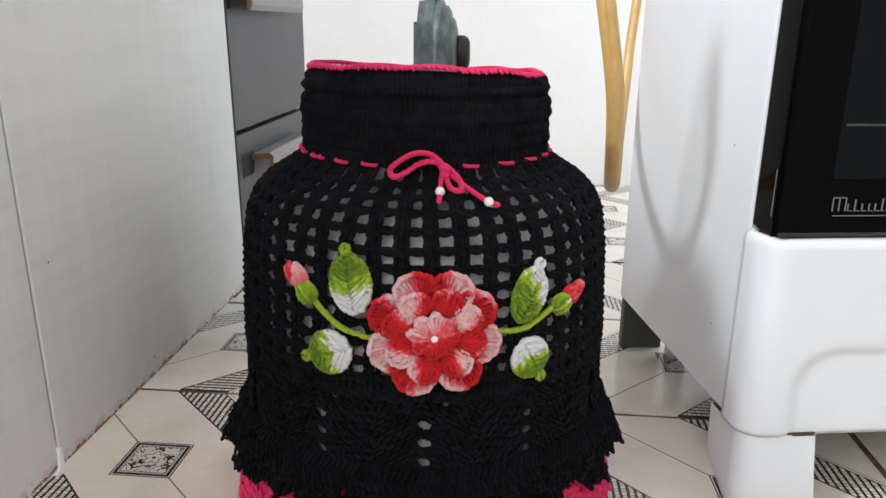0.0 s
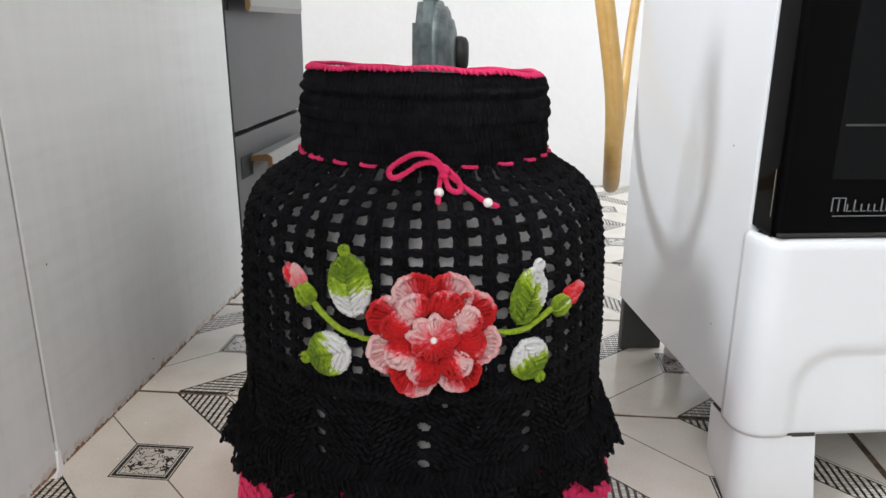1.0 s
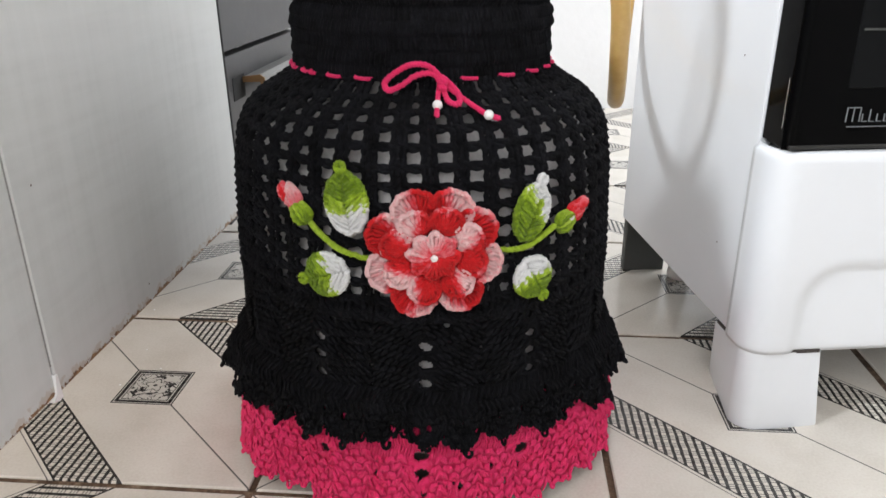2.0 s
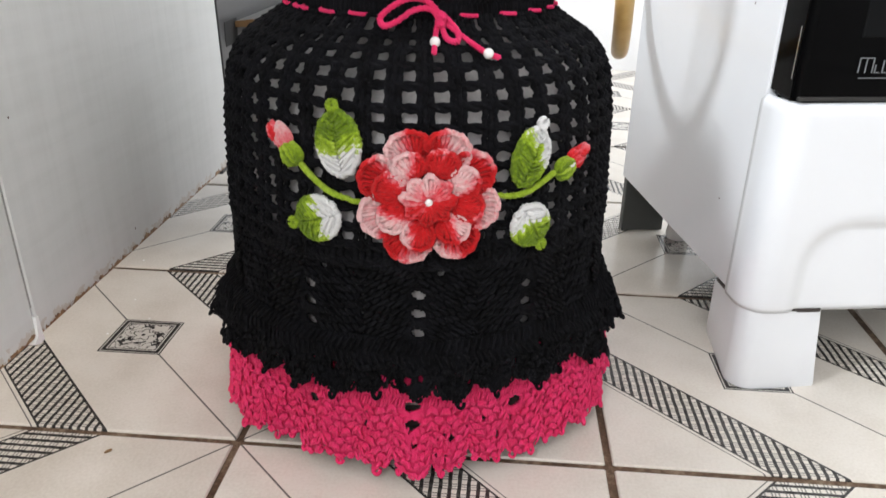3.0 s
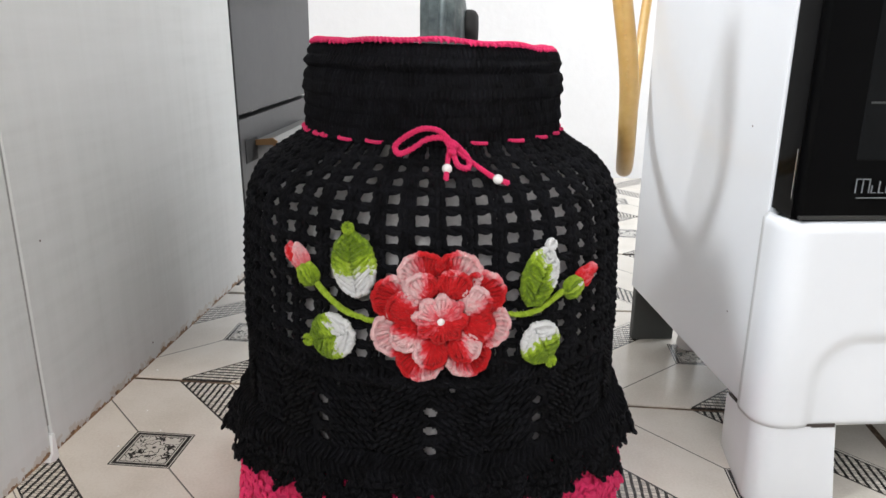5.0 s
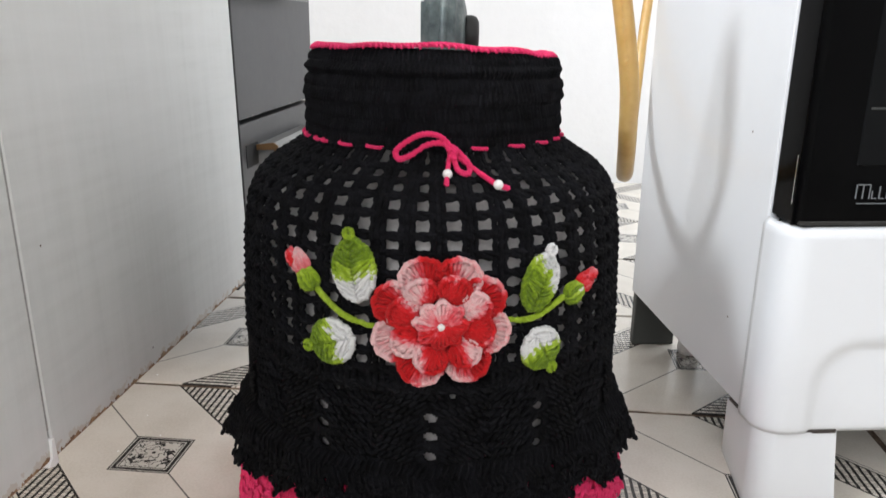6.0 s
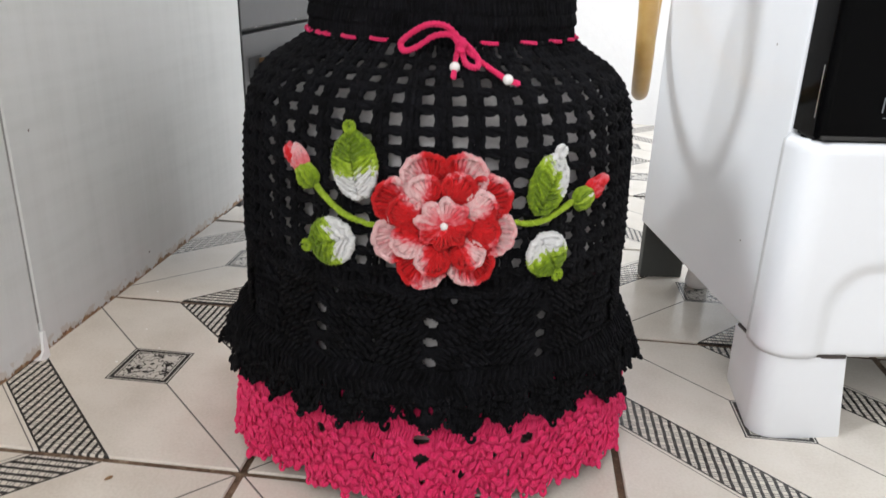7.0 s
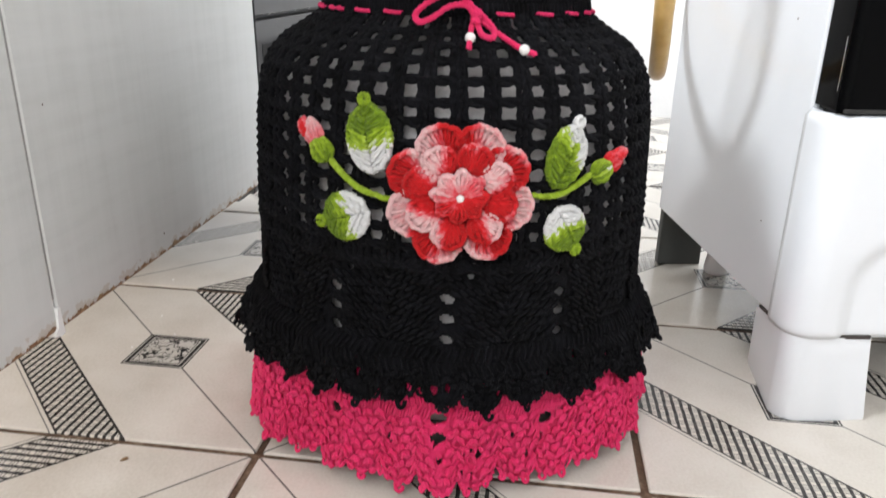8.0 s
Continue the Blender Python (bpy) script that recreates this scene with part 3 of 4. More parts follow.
def regulator():
    """Cast gas regulator: upright inlet, flat round housing seen edge on, black knob."""
    ob = empty("gas_regulator", (CX + 0.004, CY, 0.398))
    bm = bmesh.new()
    # upright cast stem with flats
    for (r0, z0), (r1, z1) in (((0.014, 0.0), (0.015, 0.03)), ((0.0165, 0.03), (0.0165, 0.088)), ((0.0135, 0.088), (0.0115, 0.106))):
        bmesh.ops.create_cone(bm, cap_ends=True, segments=8, radius1=r0, radius2=r1, depth=z1 - z0,
                              matrix=Matrix.Translation((0, -0.002, (z0 + z1) / 2)) @ Matrix.Rotation(radians(22.5), 4, "Z"))
    part("stem", bm, POT_METAL, ob, "cast grey metal stem", smooth=False)
    h = lathe("housing", [(0, -0.002), (0.047, -0.002), (0.051, 0.002), (0.051, 0.006), (0.0495, 0.0075), (0.0495, 0.0095), (0.045, 0.012), (0.040, 0.0125), (0.038, 0.0155), (0.030, 0.0175), (0.018, 0.0185), (0, 0.0185)], POT_METAL, ob, "round cast diaphragm housing", n=48)
    h.matrix_local = pose(0.0065, -0.004, 0.053, 0, 90, 0)
    h2 = lathe("flange", [(0, -0.004), (0.0535, -0.004), (0.0545, -0.001), (0.0535, 0.002), (0, 0.002)], POT_METAL, ob, "cast flange", n=48)
    h2.matrix_local = pose(0.010, -0.004, 0.053, 0, 90, 0)
    k = lathe("knob", [(0, 0), (0.0145, 0), (0.0155, 0.0015), (0.0155, 0.006), (0.0140, 0.0095), (0.0105, 0.0115), (0, 0.0120)], RUBBER, ob, "black knob", n=32)
    k.matrix_local = pose(0.0240, -0.004, 0.0615, 0, 90, 0)
    bm = bmesh.new()
    bmesh.ops.create_cone(bm, cap_ends=True, segments=12, radius1=0.0075, radius2=0.0068, depth=0.03, matrix=Matrix.Translation((0.001, -0.002, 0.119)))
    part("outlet", bm, POT_METAL, ob, "hose outlet")
    return tagged(ob, "worn grey cast gas regulator with black knob", "regulator")


regulator()


def hose():
    pts = [(CX + 0.005, CY - 0.002, 0.525), (0.165, 0.135, 0.60), (0.205, 0.145, 0.655), (0.256, 0.172, 0.645), (0.289, 0.186, 0.583), (0.306, 0.191, 0.538),
           (0.3175, 0.194, 0.487), (0.331, 0.208, 0.418), (0.338, 0.238, 0.359), (0.345, 0.285, 0.319), (0.352, 0.335, 0.304), (0.361, 0.385, 0.306), (0.370, 0.440, 0.322),
           (0.379, 0.490, 0.352), (0.388, 0.530, 0.412), (0.396, 0.555, 0.49), (0.410, 0.575, 0.60), (0.435, 0.590, 0.72), (0.470, 0.600, 0.775), (0.53, 0.590, 0.78)]
    p = spline(pts, 150)
    rad = np.interp(np.arange(150), [0, 40, 70, 82, 112, 150], [0.0080, 0.0092, 0.0094, 0.0090, 0.0068, 0.0064])
    v, f = tube(p, rad, 18)
    ob = tagged(arrays("gas_hose", v, f, HOSE), "amber rubber gas hose hanging in a loop", "hose")
    # raised moulded ribs in a row along the hose
    pile = Pile()
    for i in range(22, 78):
        a, b = p[i], p[i + 1]
        for k in (0.25, 0.75):
            c = a + (b - a) * k + np.array([-0.0022, -0.0094, 0.0])
            q = np.array([[-0.0016, 0, -0.0004], [0.0016, 0, -0.0004], [0.0016, 0, 0.0004], [-0.0016, 0, 0.0004]])
            w = np.vstack([c + q, c + q * 0.6 + np.array([0, -0.0006, 0])])
            pile.add(w, [(0, 1, 5, 4), (1, 2, 6, 5), (2, 3, 7, 6), (3, 0, 4, 7), (4, 5, 6, 7)])
    pile.make("moulded_rib", HOSE, ob)
    return ob


hose()

# ---- crocheted cover ----
cover = tagged(empty("crochet_cover", (CX, CY, 0)), "black crocheted gas cylinder cover with pink frills and flower applique", "cylinder cover")
PROF_Z = np.array([0, .13, .169, .222, .288, .322, .338, .350, .361, .3705, .389, .415, .44, .449])
PROF_R = np.array([.177, .1755, .1745, .1730, .1700, .1650, .1575, .1460, .1275, .1140, .1145, .115, .1095, .1035])


def prof(z):
    return np.interp(z, PROF_Z, PROF_R)


def at(theta, r, z):
    """Points in the cover's space; theta in radians from the front."""
    theta, r, z = np.broadcast_arrays(np.asarray(theta, float), np.asarray(r, float), np.asarray(z, float))
    return np.stack([r * np.sin(theta), -r * np.cos(theta), z], -1)


def arc_line(z0, z1, n):
    """z values evenly spaced in length along the profile."""
    z = np.linspace(z0, z1, 400)
    s = np.concatenate([[0], np.cumsum(np.hypot(np.diff(z), np.diff(prof(z))))])
    return np.interp(np.linspace(0, s[-1], n), s, z), s[-1]


def sheet(name, r, z, theta, mat, label="", keep=None, thick=0.003, parent=cover):
    """A closed-round sheet from grids r, z over theta, given thickness; keep tells which faces stay."""
    m, n = r.shape
    v = np.concatenate([at(theta, r, z).reshape(-1, 3), at(theta, r - thick, z).reshape(-1, 3)])
    k = m * n
    if keep is None:
        keep = np.ones((m - 1, n), bool)
    f = []
    for i in range(m - 1):
        for j in range(n):
            if not keep[i, j]:
                continue
            q = (j + 1) % n
            a, b, c, d = i * n + j, i * n + q, (i + 1) * n + q, (i + 1) * n + j
            f.append((a, b, c, d))
            f.append((a + k, d + k, c + k, b + k))
            if i == 0 or not keep[i - 1, j]:
                f.append((a, a + k, b + k, b))
            if i == m - 2 or not keep[i + 1, j]:
                f.append((d, c, c + k, d + k))
            if not keep[i, j - 1]:
                f.append((a, d, d + k, a + k))
            if not keep[i, q]:
                f.append((b, b + k, c + k, c))
    return arrays(name, v, f, mat, parent, label)


rng = np.random.default_rng(7)


def stitch_layer(R, Z, theta, strokes, rad, lift, mat, parent, name="stitch", bulge=0.0009):
    """Single crochet stitches as short threads over a sheet R, Z; strokes are rows of (f0, theta0, f1, theta1), f from top to edge."""
    q = np.asarray(strokes, float)
    m, n = R.shape
    K, sides = 7, 5
    t = np.linspace(0, 1, K)[None, :]
    f = q[:, 0:1] + (q[:, 2:3] - q[:, 0:1]) * t
    th = q[:, 1:2] + (q[:, 3:4] - q[:, 1:2]) * t
    i = np.clip(f, 0, 1) * (m - 1)
    i0 = np.clip(i.astype(int), 0, m - 2)
    fi = i - i0
    j = (th % (2 * np.pi)) / (2 * np.pi) * n
    j0 = j.astype(int) % n
    fj = j - np.floor(j)
    j1 = (j0 + 1) % n

    def pick(G):
        return (G[i0, j0] * (1 - fi) + G[i0 + 1, j0] * fi) * (1 - fj) + (G[i0, j1] * (1 - fi) + G[i0 + 1, j1] * fi) * fj

    rr = pick(R) + lift + bulge * np.sin(np.pi * t) + rng.normal(0, 0.0003, (len(q), 1))
    p = at(th, rr, pick(np.broadcast_to(Z, R.shape)))
    tan = np.gradient(p, axis=1)
    tan /= np.linalg.norm(tan, axis=2)[..., None] + 1e-12
    out = at(th, 1.0, 0.0)
    side = np.cross(tan, out)
    side /= np.linalg.norm(side, axis=2)[..., None] + 1e-12
    width = rad * (0.72 + 0.34 * np.sin(np.pi * t) ** 0.7) * rng.uniform(0.85, 1.15, (len(q), 1))
    a = np.arange(sides) * 2 * np.pi / sides
    ring = p[:, :, None, :] + width[:, :, None, None] * (np.cos(a)[None, None, :, None] * out[:, :, None, :] + np.sin(a)[None, None, :, None] * side[:, :, None, :])
    base = (np.arange(len(q)) * K * sides)[:, None, None]
    kk, ss = np.arange(K - 1)[None, :, None], np.arange(sides)[None, None, :]
    c0 = base + kk * sides + ss
    c1 = base + kk * sides + (ss + 1) % sides
    faces = np.stack([c0, c1, c1 + sides, c0 + sides], -1).reshape(-1, 4)
    return tagged(arrays(name, ring.reshape(-1, 3), faces.tolist(), mat, parent), kind="stuff")


def straight_rows(f0, f1, rows, count, lean, skew=None, gap=0.04):
    """Strokes for rows of upright stitches; skew gives the lean by angle."""
    out = []
    for k in range(rows):
        a = f0 + (f1 - f0) * k / rows
        b = f0 + (f1 - f0) * (k + 1) / rows
        for c in range(count):
            th = 2 * np.pi * (c + 0.5 * (k % 2) + rng.uniform(-0.12, 0.12)) / count
            d = 2 * np.pi / count * (lean * (1 if k % 2 else -1) if skew is None else skew(th) * lean) * rng.uniform(0.8, 1.2)
            e = (b - a) * gap
            out.append((a + e, th - d / 2, b - e * 0.4, th + d / 2))
    return out


def fan_rows(f0, f1, rows, count, n):
    """Strokes for rows of fans that open downwards."""
    out = []
    for k in range(rows):
        a = f0 + (f1 - f0) * k / rows
        b = f0 + (f1 - f0) * (k + 1) / rows
        for c in range(count):
            th = 2 * np.pi * (c + 0.5 * (k % 2) + rng.uniform(-0.08, 0.08)) / count
            w = 2 * np.pi / count
            for g in np.linspace(-0.5, 0.5, n):
                out.append((a + (b - a) * 0.02 + rng.uniform(0, 0.1) * (b - a), th + g * w * 0.40, b - (b - a) * (0.02 + 0.5 * g * g), th + g * w * rng.uniform(0.80, 0.98)))
    return out


def clear(strokes, eyelets, ztop, zlow, radius):
    """Leaves out the strokes that would cross an eyelet."""
    out = []
    for q in strokes:
        ok = True
        for t in (0.0, 0.5, 1.0):
            z = ztop + (zlow - ztop) * (q[0] + (q[2] - q[0]) * t)
            th = q[1] + (q[3] - q[1]) * t
            for e, zc, a, b in eyelets:
                d = ((th - math.radians(e) + math.pi) % (2 * math.pi) - math.pi) * radius
                if (d / (a * 1.1)) ** 2 + ((z - zc) / (b * 1.15)) ** 2 < 1:
                    ok = False
                    break
            if not ok:
                break
        if ok:
            out.append(q)
    return out


def wobble(theta, z, a, n1, n2, seed):
    """A slow smooth unevenness round the cover."""
    r2 = np.random.default_rng(seed)
    out = 0
    for _ in range(5):
        k, p, q = r2.integers(n1, n2), r2.uniform(0, 6.28), r2.uniform(-60, 60)
        out = out + np.sin(k * theta + p + q * z) / 5
    return a * out


def stitches(theta, s, row, m, tilt=0.0, amp=0.0016):
    """Rows of tall crochet stitches: leaning ridges, a cord between the rows."""
    phase = s / row
    k = np.floor(phase)
    f = phase - k
    lean = np.where(k % 2 < 1, 1, -1) * tilt
    ridge = np.abs(np.sin(m * theta / 2 + lean * (f - 0.5) + k * 1.3)) ** 0.7
    cord = np.exp(-((f - 0.06) / 0.10) ** 2) * (0.6 + 0.5 * np.abs(np.sin(m * theta * 0.5 + 1.0)))
    return amp * (ridge * np.sin(np.pi * np.clip(f, 0, 1)) ** 0.5 + 0.9 * cord)


def collar():
    n = 960
    theta = np.linspace(0, 2 * np.pi, n, endpoint=False)[None, :]
    z, total = arc_line(0.3715, 0.4490, 60)
    s = np.linspace(0, total, 60)[:, None]
    z = z[:, None] + wobble(theta, 0, 0.0012, 1, 4, 3) - (0.0014 * np.sin(theta) + 0.0049 * (1 - np.cos(theta))) * np.clip((z[:, None] - 0.40) / 0.04, 0, 1)
    r = prof(z) + stitches(theta, s, 0.0118, 152, 0.9, 0.0008) + wobble(theta, z, 0.0016, 3, 9, 4)
    # folds and ridges round the collar
    for zc, a in ((0.432, 0.0022), (0.426, -0.0018), (0.408, 0.0012), (0.401, -0.0012), (0.386, 0.0012)):
        r = r + a * np.exp(-((z - zc - wobble(theta, 0, 0.0012, 1, 4, 5)) / 0.0022) ** 2)
    z = np.broadcast_to(z, r.shape)
    ob = sheet("collar", r - 0.0014, z, theta, BLACK, "tight black crochet collar")
    stitch_layer(r - 0.0012, z, theta, straight_rows(0.0, 0.98, 7, 168, 0.18), 0.0017, -0.0008, BLACK, ob, bulge=0.0004)


collar()


def rim():
    """Pink chain edging with small teeth below it."""
    n = 560
    th = np.linspace(0, 2 * np.pi, n, endpoint=False)
    z = 0.4505 + 0.0012 * np.sin(th * 3 + 1) + -0.0022 * np.sin(th) - 0.0047 * (1 - np.cos(th)) + wobble(th, 0, 0.0012, 5, 12, 9)
    pile = Pile()
    for k in range(3):
        a = th * 66 + k * 2.1
        pile.add(*tube(at(th, 0.1045 + 0.0015 * np.sin(a), z + 0.0011 * np.cos(a)), 0.00115, 6, True))
    for i in range(128):
        a = 2 * np.pi * (i + 0.5 * rng.random()) / 128
        zz = np.interp(a, th, z)
        h = 0.0024 * rng.uniform(0.7, 1.25)
        q = np.array([(a, 0.1060, zz), (a + 0.009, 0.1082, zz - h * 0.5), (a + 0.014, 0.1086, zz - h)])
        pile.add(*tube(at(q[:, 0], q[:, 1], q[:, 2]), 0.00115, 5))
    pile.make("rim", PINK, cover, "hot pink crocheted edging")


rim()

COLS = 46
SHIFT = radians(3.9)


def filet():
    """Open net: 46 posts of three plied strands, joined by doubled chains at every row."""
    for c in range(COLS):
        posts = Pile()
        th0 = SHIFT + 2 * np.pi * (c + 0.5) / COLS
        z, total = arc_line(0.196, 0.3735, 84)
        s = np.linspace(0, total, 84)
        sway = 0.0009 * np.sin(s / 0.021 + rng.uniform(0, 6)) + rng.normal(0, 0.0004)
        for k in (-1, 0, 1):
            ph = rng.uniform(0, 6.28)
            wide = 0.0042 * (1 + 0.32 * np.clip((0.285 - z) / 0.06, 0, 1)) * (1 + 0.10 * np.cos((s - np.interp(0.2063, z, s) + 0.0075) / 0.0150 * 2 * np.pi))
            r = prof(z) + 0.0014 * np.cos(2 * np.pi * s / 0.0075 + ph) + (0.0012 if k == 0 else 0)
            d = k * wide + 0.0003 * np.sin(2 * np.pi * s / 0.0075 + ph) + sway
            posts.add(*tube(at(th0 + d / r, r, z), 0.0024, 6))
        posts.make("net_post", BLACK, cover)
    z, total = arc_line(0.196, 0.3735, 400)
    s = np.linspace(0, total, 400)
    base = np.interp(0.2063, z, s) - 0.0150 / 2
    k = 0
    while base + k * 0.0150 < total - 0.004:
        pile = Pile()
        sk = base + k * 0.0150
        n = 420
        th = np.linspace(0, 2 * np.pi, n, endpoint=False)
        sag = wobble(th, 0, 0.0012, 2, 9, 20 + k) + 0.0006 * np.sin(COLS * th + k)
        for j in range(3):
            a = th * 2 * COLS + j * 2.1 + k
            zz = np.interp(sk + sag + 0.0019 * (j - 1) * (1 - 0.2 * np.cos(COLS * (th - SHIFT))) + 0.0006 * np.cos(a), s, z)
            pile.add(*tube(at(th, prof(zz) + 0.0003 + 0.0013 * np.sin(a), zz), 0.0021, 6, True))
        tagged(pile.make("chain_cord", BLACK, cover), kind="stuff")
        k += 1


filet()


def lower_body():
    """Close wave stitch with stacks of eyelets."""
    n, m = 1080, 66
    theta = np.linspace(0, 2 * np.pi, n, endpoint=False)[None, :]
    z1 = np.linspace(0.2085, 0.095, m)[:, None]
    tri = np.abs(((theta - radians(6)) / radians(30) + 0.5) % 1 - 0.5) * 2
    z = z1 + 0.006 * (tri - 0.5) * np.clip((z1 - 0.10) / 0.05, 0, 1) * np.clip((0.203 - z1) / 0.006, 0, 1)
    s = (0.2085 - z1) + 0 * theta
    r = prof(z) + stitches(theta, s, 0.0105, 216, 1.4, 0.0008) + wobble(theta, z, 0.0016, 4, 14, 11) + 0.0012 * (1 - tri)
    keep = np.ones((m - 1, n), bool)
    zm = 0.5 * (z[1:] + z[:-1])
    for c in range(12):
        for k, zc in enumerate((0.1735, 0.1575, 0.1405)):
            th = radians(6 + 30 * c)
            dt = (theta - th + np.pi) % (2 * np.pi) - np.pi
            big = 1.0 if k == 1 else 0.92
            keep &= ((dt * 0.178 - 0.15 * (zm - zc)) / (0.0062 * big)) ** 2 + ((zm - zc + 0.25 * dt * 0.178) / (0.0043 * big)) ** 2 > 1
            dt2 = (theta - th - radians(15) + np.pi) % (2 * np.pi) - np.pi
            keep &= (dt2 * 0.178 / 0.0020) ** 2 + ((zm - zc + 0.004) / 0.0022) ** 2 > 1
    for c in range(COLS):
        if c % 3 == 1:
            th = SHIFT + 2 * np.pi * c / COLS
            dt = (theta - th + np.pi) % (2 * np.pi) - np.pi
            keep &= (dt * 0.178 / 0.0032) ** 2 + ((zm - 0.1915) / 0.0030) ** 2 > 1
    ob = sheet("lower_body", r - 0.0026, z, theta, BLACK, "dense black crochet with small eyelets", keep)
    eyes = [(6 + 30 * c, zc + 0.003, 0.0068, 0.0052) for c in range(12) for zc in (0.1735, 0.1575, 0.1405)]
    eyes += [(21 + 30 * c, zc - 0.007, 0.0022, 0.0024) for c in range(12) for zc in (0.1735, 0.1575, 0.1405)]
    eyes += [(3.9 + 360 / COLS * c, 0.1915, 0.0032, 0.0030) for c in range(COLS) if c % 3 == 1]
    way = lambda th: 1.0 if ((math.degrees(th) - 6) / 30) % 1 < 0.5 else -1.0
    stitch_layer(r - 0.001, z, theta, clear(straight_rows(0.03, 1.0, 16, 196, 1.25, way), eyes, 0.2085, 0.095, 0.178), 0.0018, 0.0003, BLACK, ob)


lower_body()


def shells(theta, s, row, count, amp):
    """Rows of fan-shaped shell stitches, every second row shifted by half a fan."""
    phase = s / row
    k = np.floor(phase)
    f = phase - k
    x = (count * theta / (2 * np.pi) + 0.5 * (k % 2) + 0.13 * np.sin(k * 2.3)) % 1 - 0.5
    ang = np.arctan2(x, f + 0.16)
    ridge = np.abs(np.sin(ang * 6.2 + k)) ** 0.8
    dome = np.clip(1 - (2 * x) ** 4, 0, 1) ** 0.5
    lip = np.exp(-((f - 0.86) / 0.12) ** 2)
    return amp * (0.75 * ridge * np.clip(f * 4, 0.25, 1) + 1.0 * dome + 0.9 * lip * (0.5 + 0.5 * np.abs(np.sin(ang * 6.2 + k + 0.7))) - 0.8 * np.exp(-(f / 0.10) ** 2))


def frill(name, ztop, zlow, rtop, rmid, rlow, scallops, mat, label, seed, eyelets, drop, ripple, folds, row, m_st, sag=0.0, fold=0.0):
    n, m = 1260, 64
    theta = np.linspace(0, 2 * np.pi, n, endpoint=False)[None, :]
    f = np.linspace(0, 1, m)[:, None]
    r2 = np.random.default_rng(seed)
    ph = scallops * theta / 2 + wobble(theta, 0, 0.9, 2, 7, seed)
    tooth = np.abs(np.sin(ph)) ** 0.7 + 0.30 * np.abs(np.sin(ph * 3.0)) + wobble(theta, 0, 0.5, 9, 23, seed + 1)
    edge = zlow - drop * (tooth - 0.6) - sag * (1 - np.cos(theta)).clip(0, 1)
    z = ztop + (edge - ztop) * f
    r = rtop + (rmid - rtop) * np.sin(np.clip(f / 0.6, 0, 1) * np.pi / 2) + (rlow - rmid) * np.clip((f - 0.6) / 0.4, 0, 1)
    r = r + ripple * f * (np.sin(folds * theta + wobble(theta, 0, 2.4, 2, 8, seed + 2)) * 0.7 + wobble(theta, z, 0.8, 10, 40, seed + 3))
    # a soft corner at the front, where the cloth folds
    off = np.abs((theta - radians(5.5) + np.pi) % (2 * np.pi) - np.pi)
    r = r - fold * f * np.sin(np.pi * np.minimum(off / radians(52), 1.0))
    s = f * (ztop - zlow) * 1.15 + 0 * theta
    warp = wobble(theta, 0, 0.0015, 6, 20, seed + 5)
    r = r + shells(theta + wobble(theta, z, 0.012, 8, 25, seed + 6), np.clip(s + warp, 0, 1), row, m_st, 0.0007)
    keep = np.ones((m - 1, n), bool)
    zm = 0.5 * (z[1:] + z[:-1])
    for th, zc, a, b in eyelets:
        dt = (theta - radians(th) + np.pi) % (2 * np.pi) - np.pi
        keep &= (dt * rmid / a) ** 2 + ((zm - zc) / b) ** 2 > 1
    ob = sheet(name, r - 0.0026, z, theta, mat, label, keep, 0.0030)
    rows = max(2, round((ztop - zlow) / row))
    strokes = straight_rows(0.0, 0.42, round(rows * 0.6), 470 if mat is PINK else 210, 0.8) + fan_rows(0.42, 1.0, round(rows * 0.9), m_st * 6 // 5, 7 if mat is PINK else 5)
    stitch_layer(r, z, theta, clear(strokes, eyelets, ztop, zlow - drop * 0.3, rmid), 0.00098 if mat is PINK else 0.00122, -0.0001, mat, ob, bulge=0.0008)
    # picot loops along the edge
    pile = Pile()
    count = scallops * 2
    for i in range(count):
        j = int((i + 0.3 * r2.random()) / count * n) % n
        p = at(theta[0, j], r[-1, j], z[-1, j]) + np.array([0, 0, 0.002])
        th = theta[0, j]
        out = np.array([math.sin(th), -math.cos(th), 0])
        side = np.array([math.cos(th), math.sin(th), 0])
        w, h = r2.uniform(0.0014, 0.0030), r2.uniform(0.0015, 0.0060)
        q = [p - side * w, p - side * w * 0.9 + out * 0.0015 - np.array([0, 0, h * 0.6]), p + out * 0.002 - np.array([0, 0, h]),
             p + side * w * 0.9 + out * 0.0015 - np.array([0, 0, h * 0.6]), p + side * w]
        q = [np.array([a[0], a[1], max(a[2], 0.0022)]) for a in q]
        pile.add(*tube(spline(q, 9), r2.uniform(0.0012, 0.0018), 6))
    pile.make("picot_edge", mat, ob)
    return ob


blk_holes = [(float(a), float(z), float(w), float(h)) for a, z, w, h in zip(np.linspace(-180, 180, 64) + rng.uniform(-2, 2, 64), rng.uniform(0.102, 0.122, 64),
                                                                           rng.uniform(0.0018, 0.0034, 64), rng.uniform(0.0018, 0.0040, 64))]
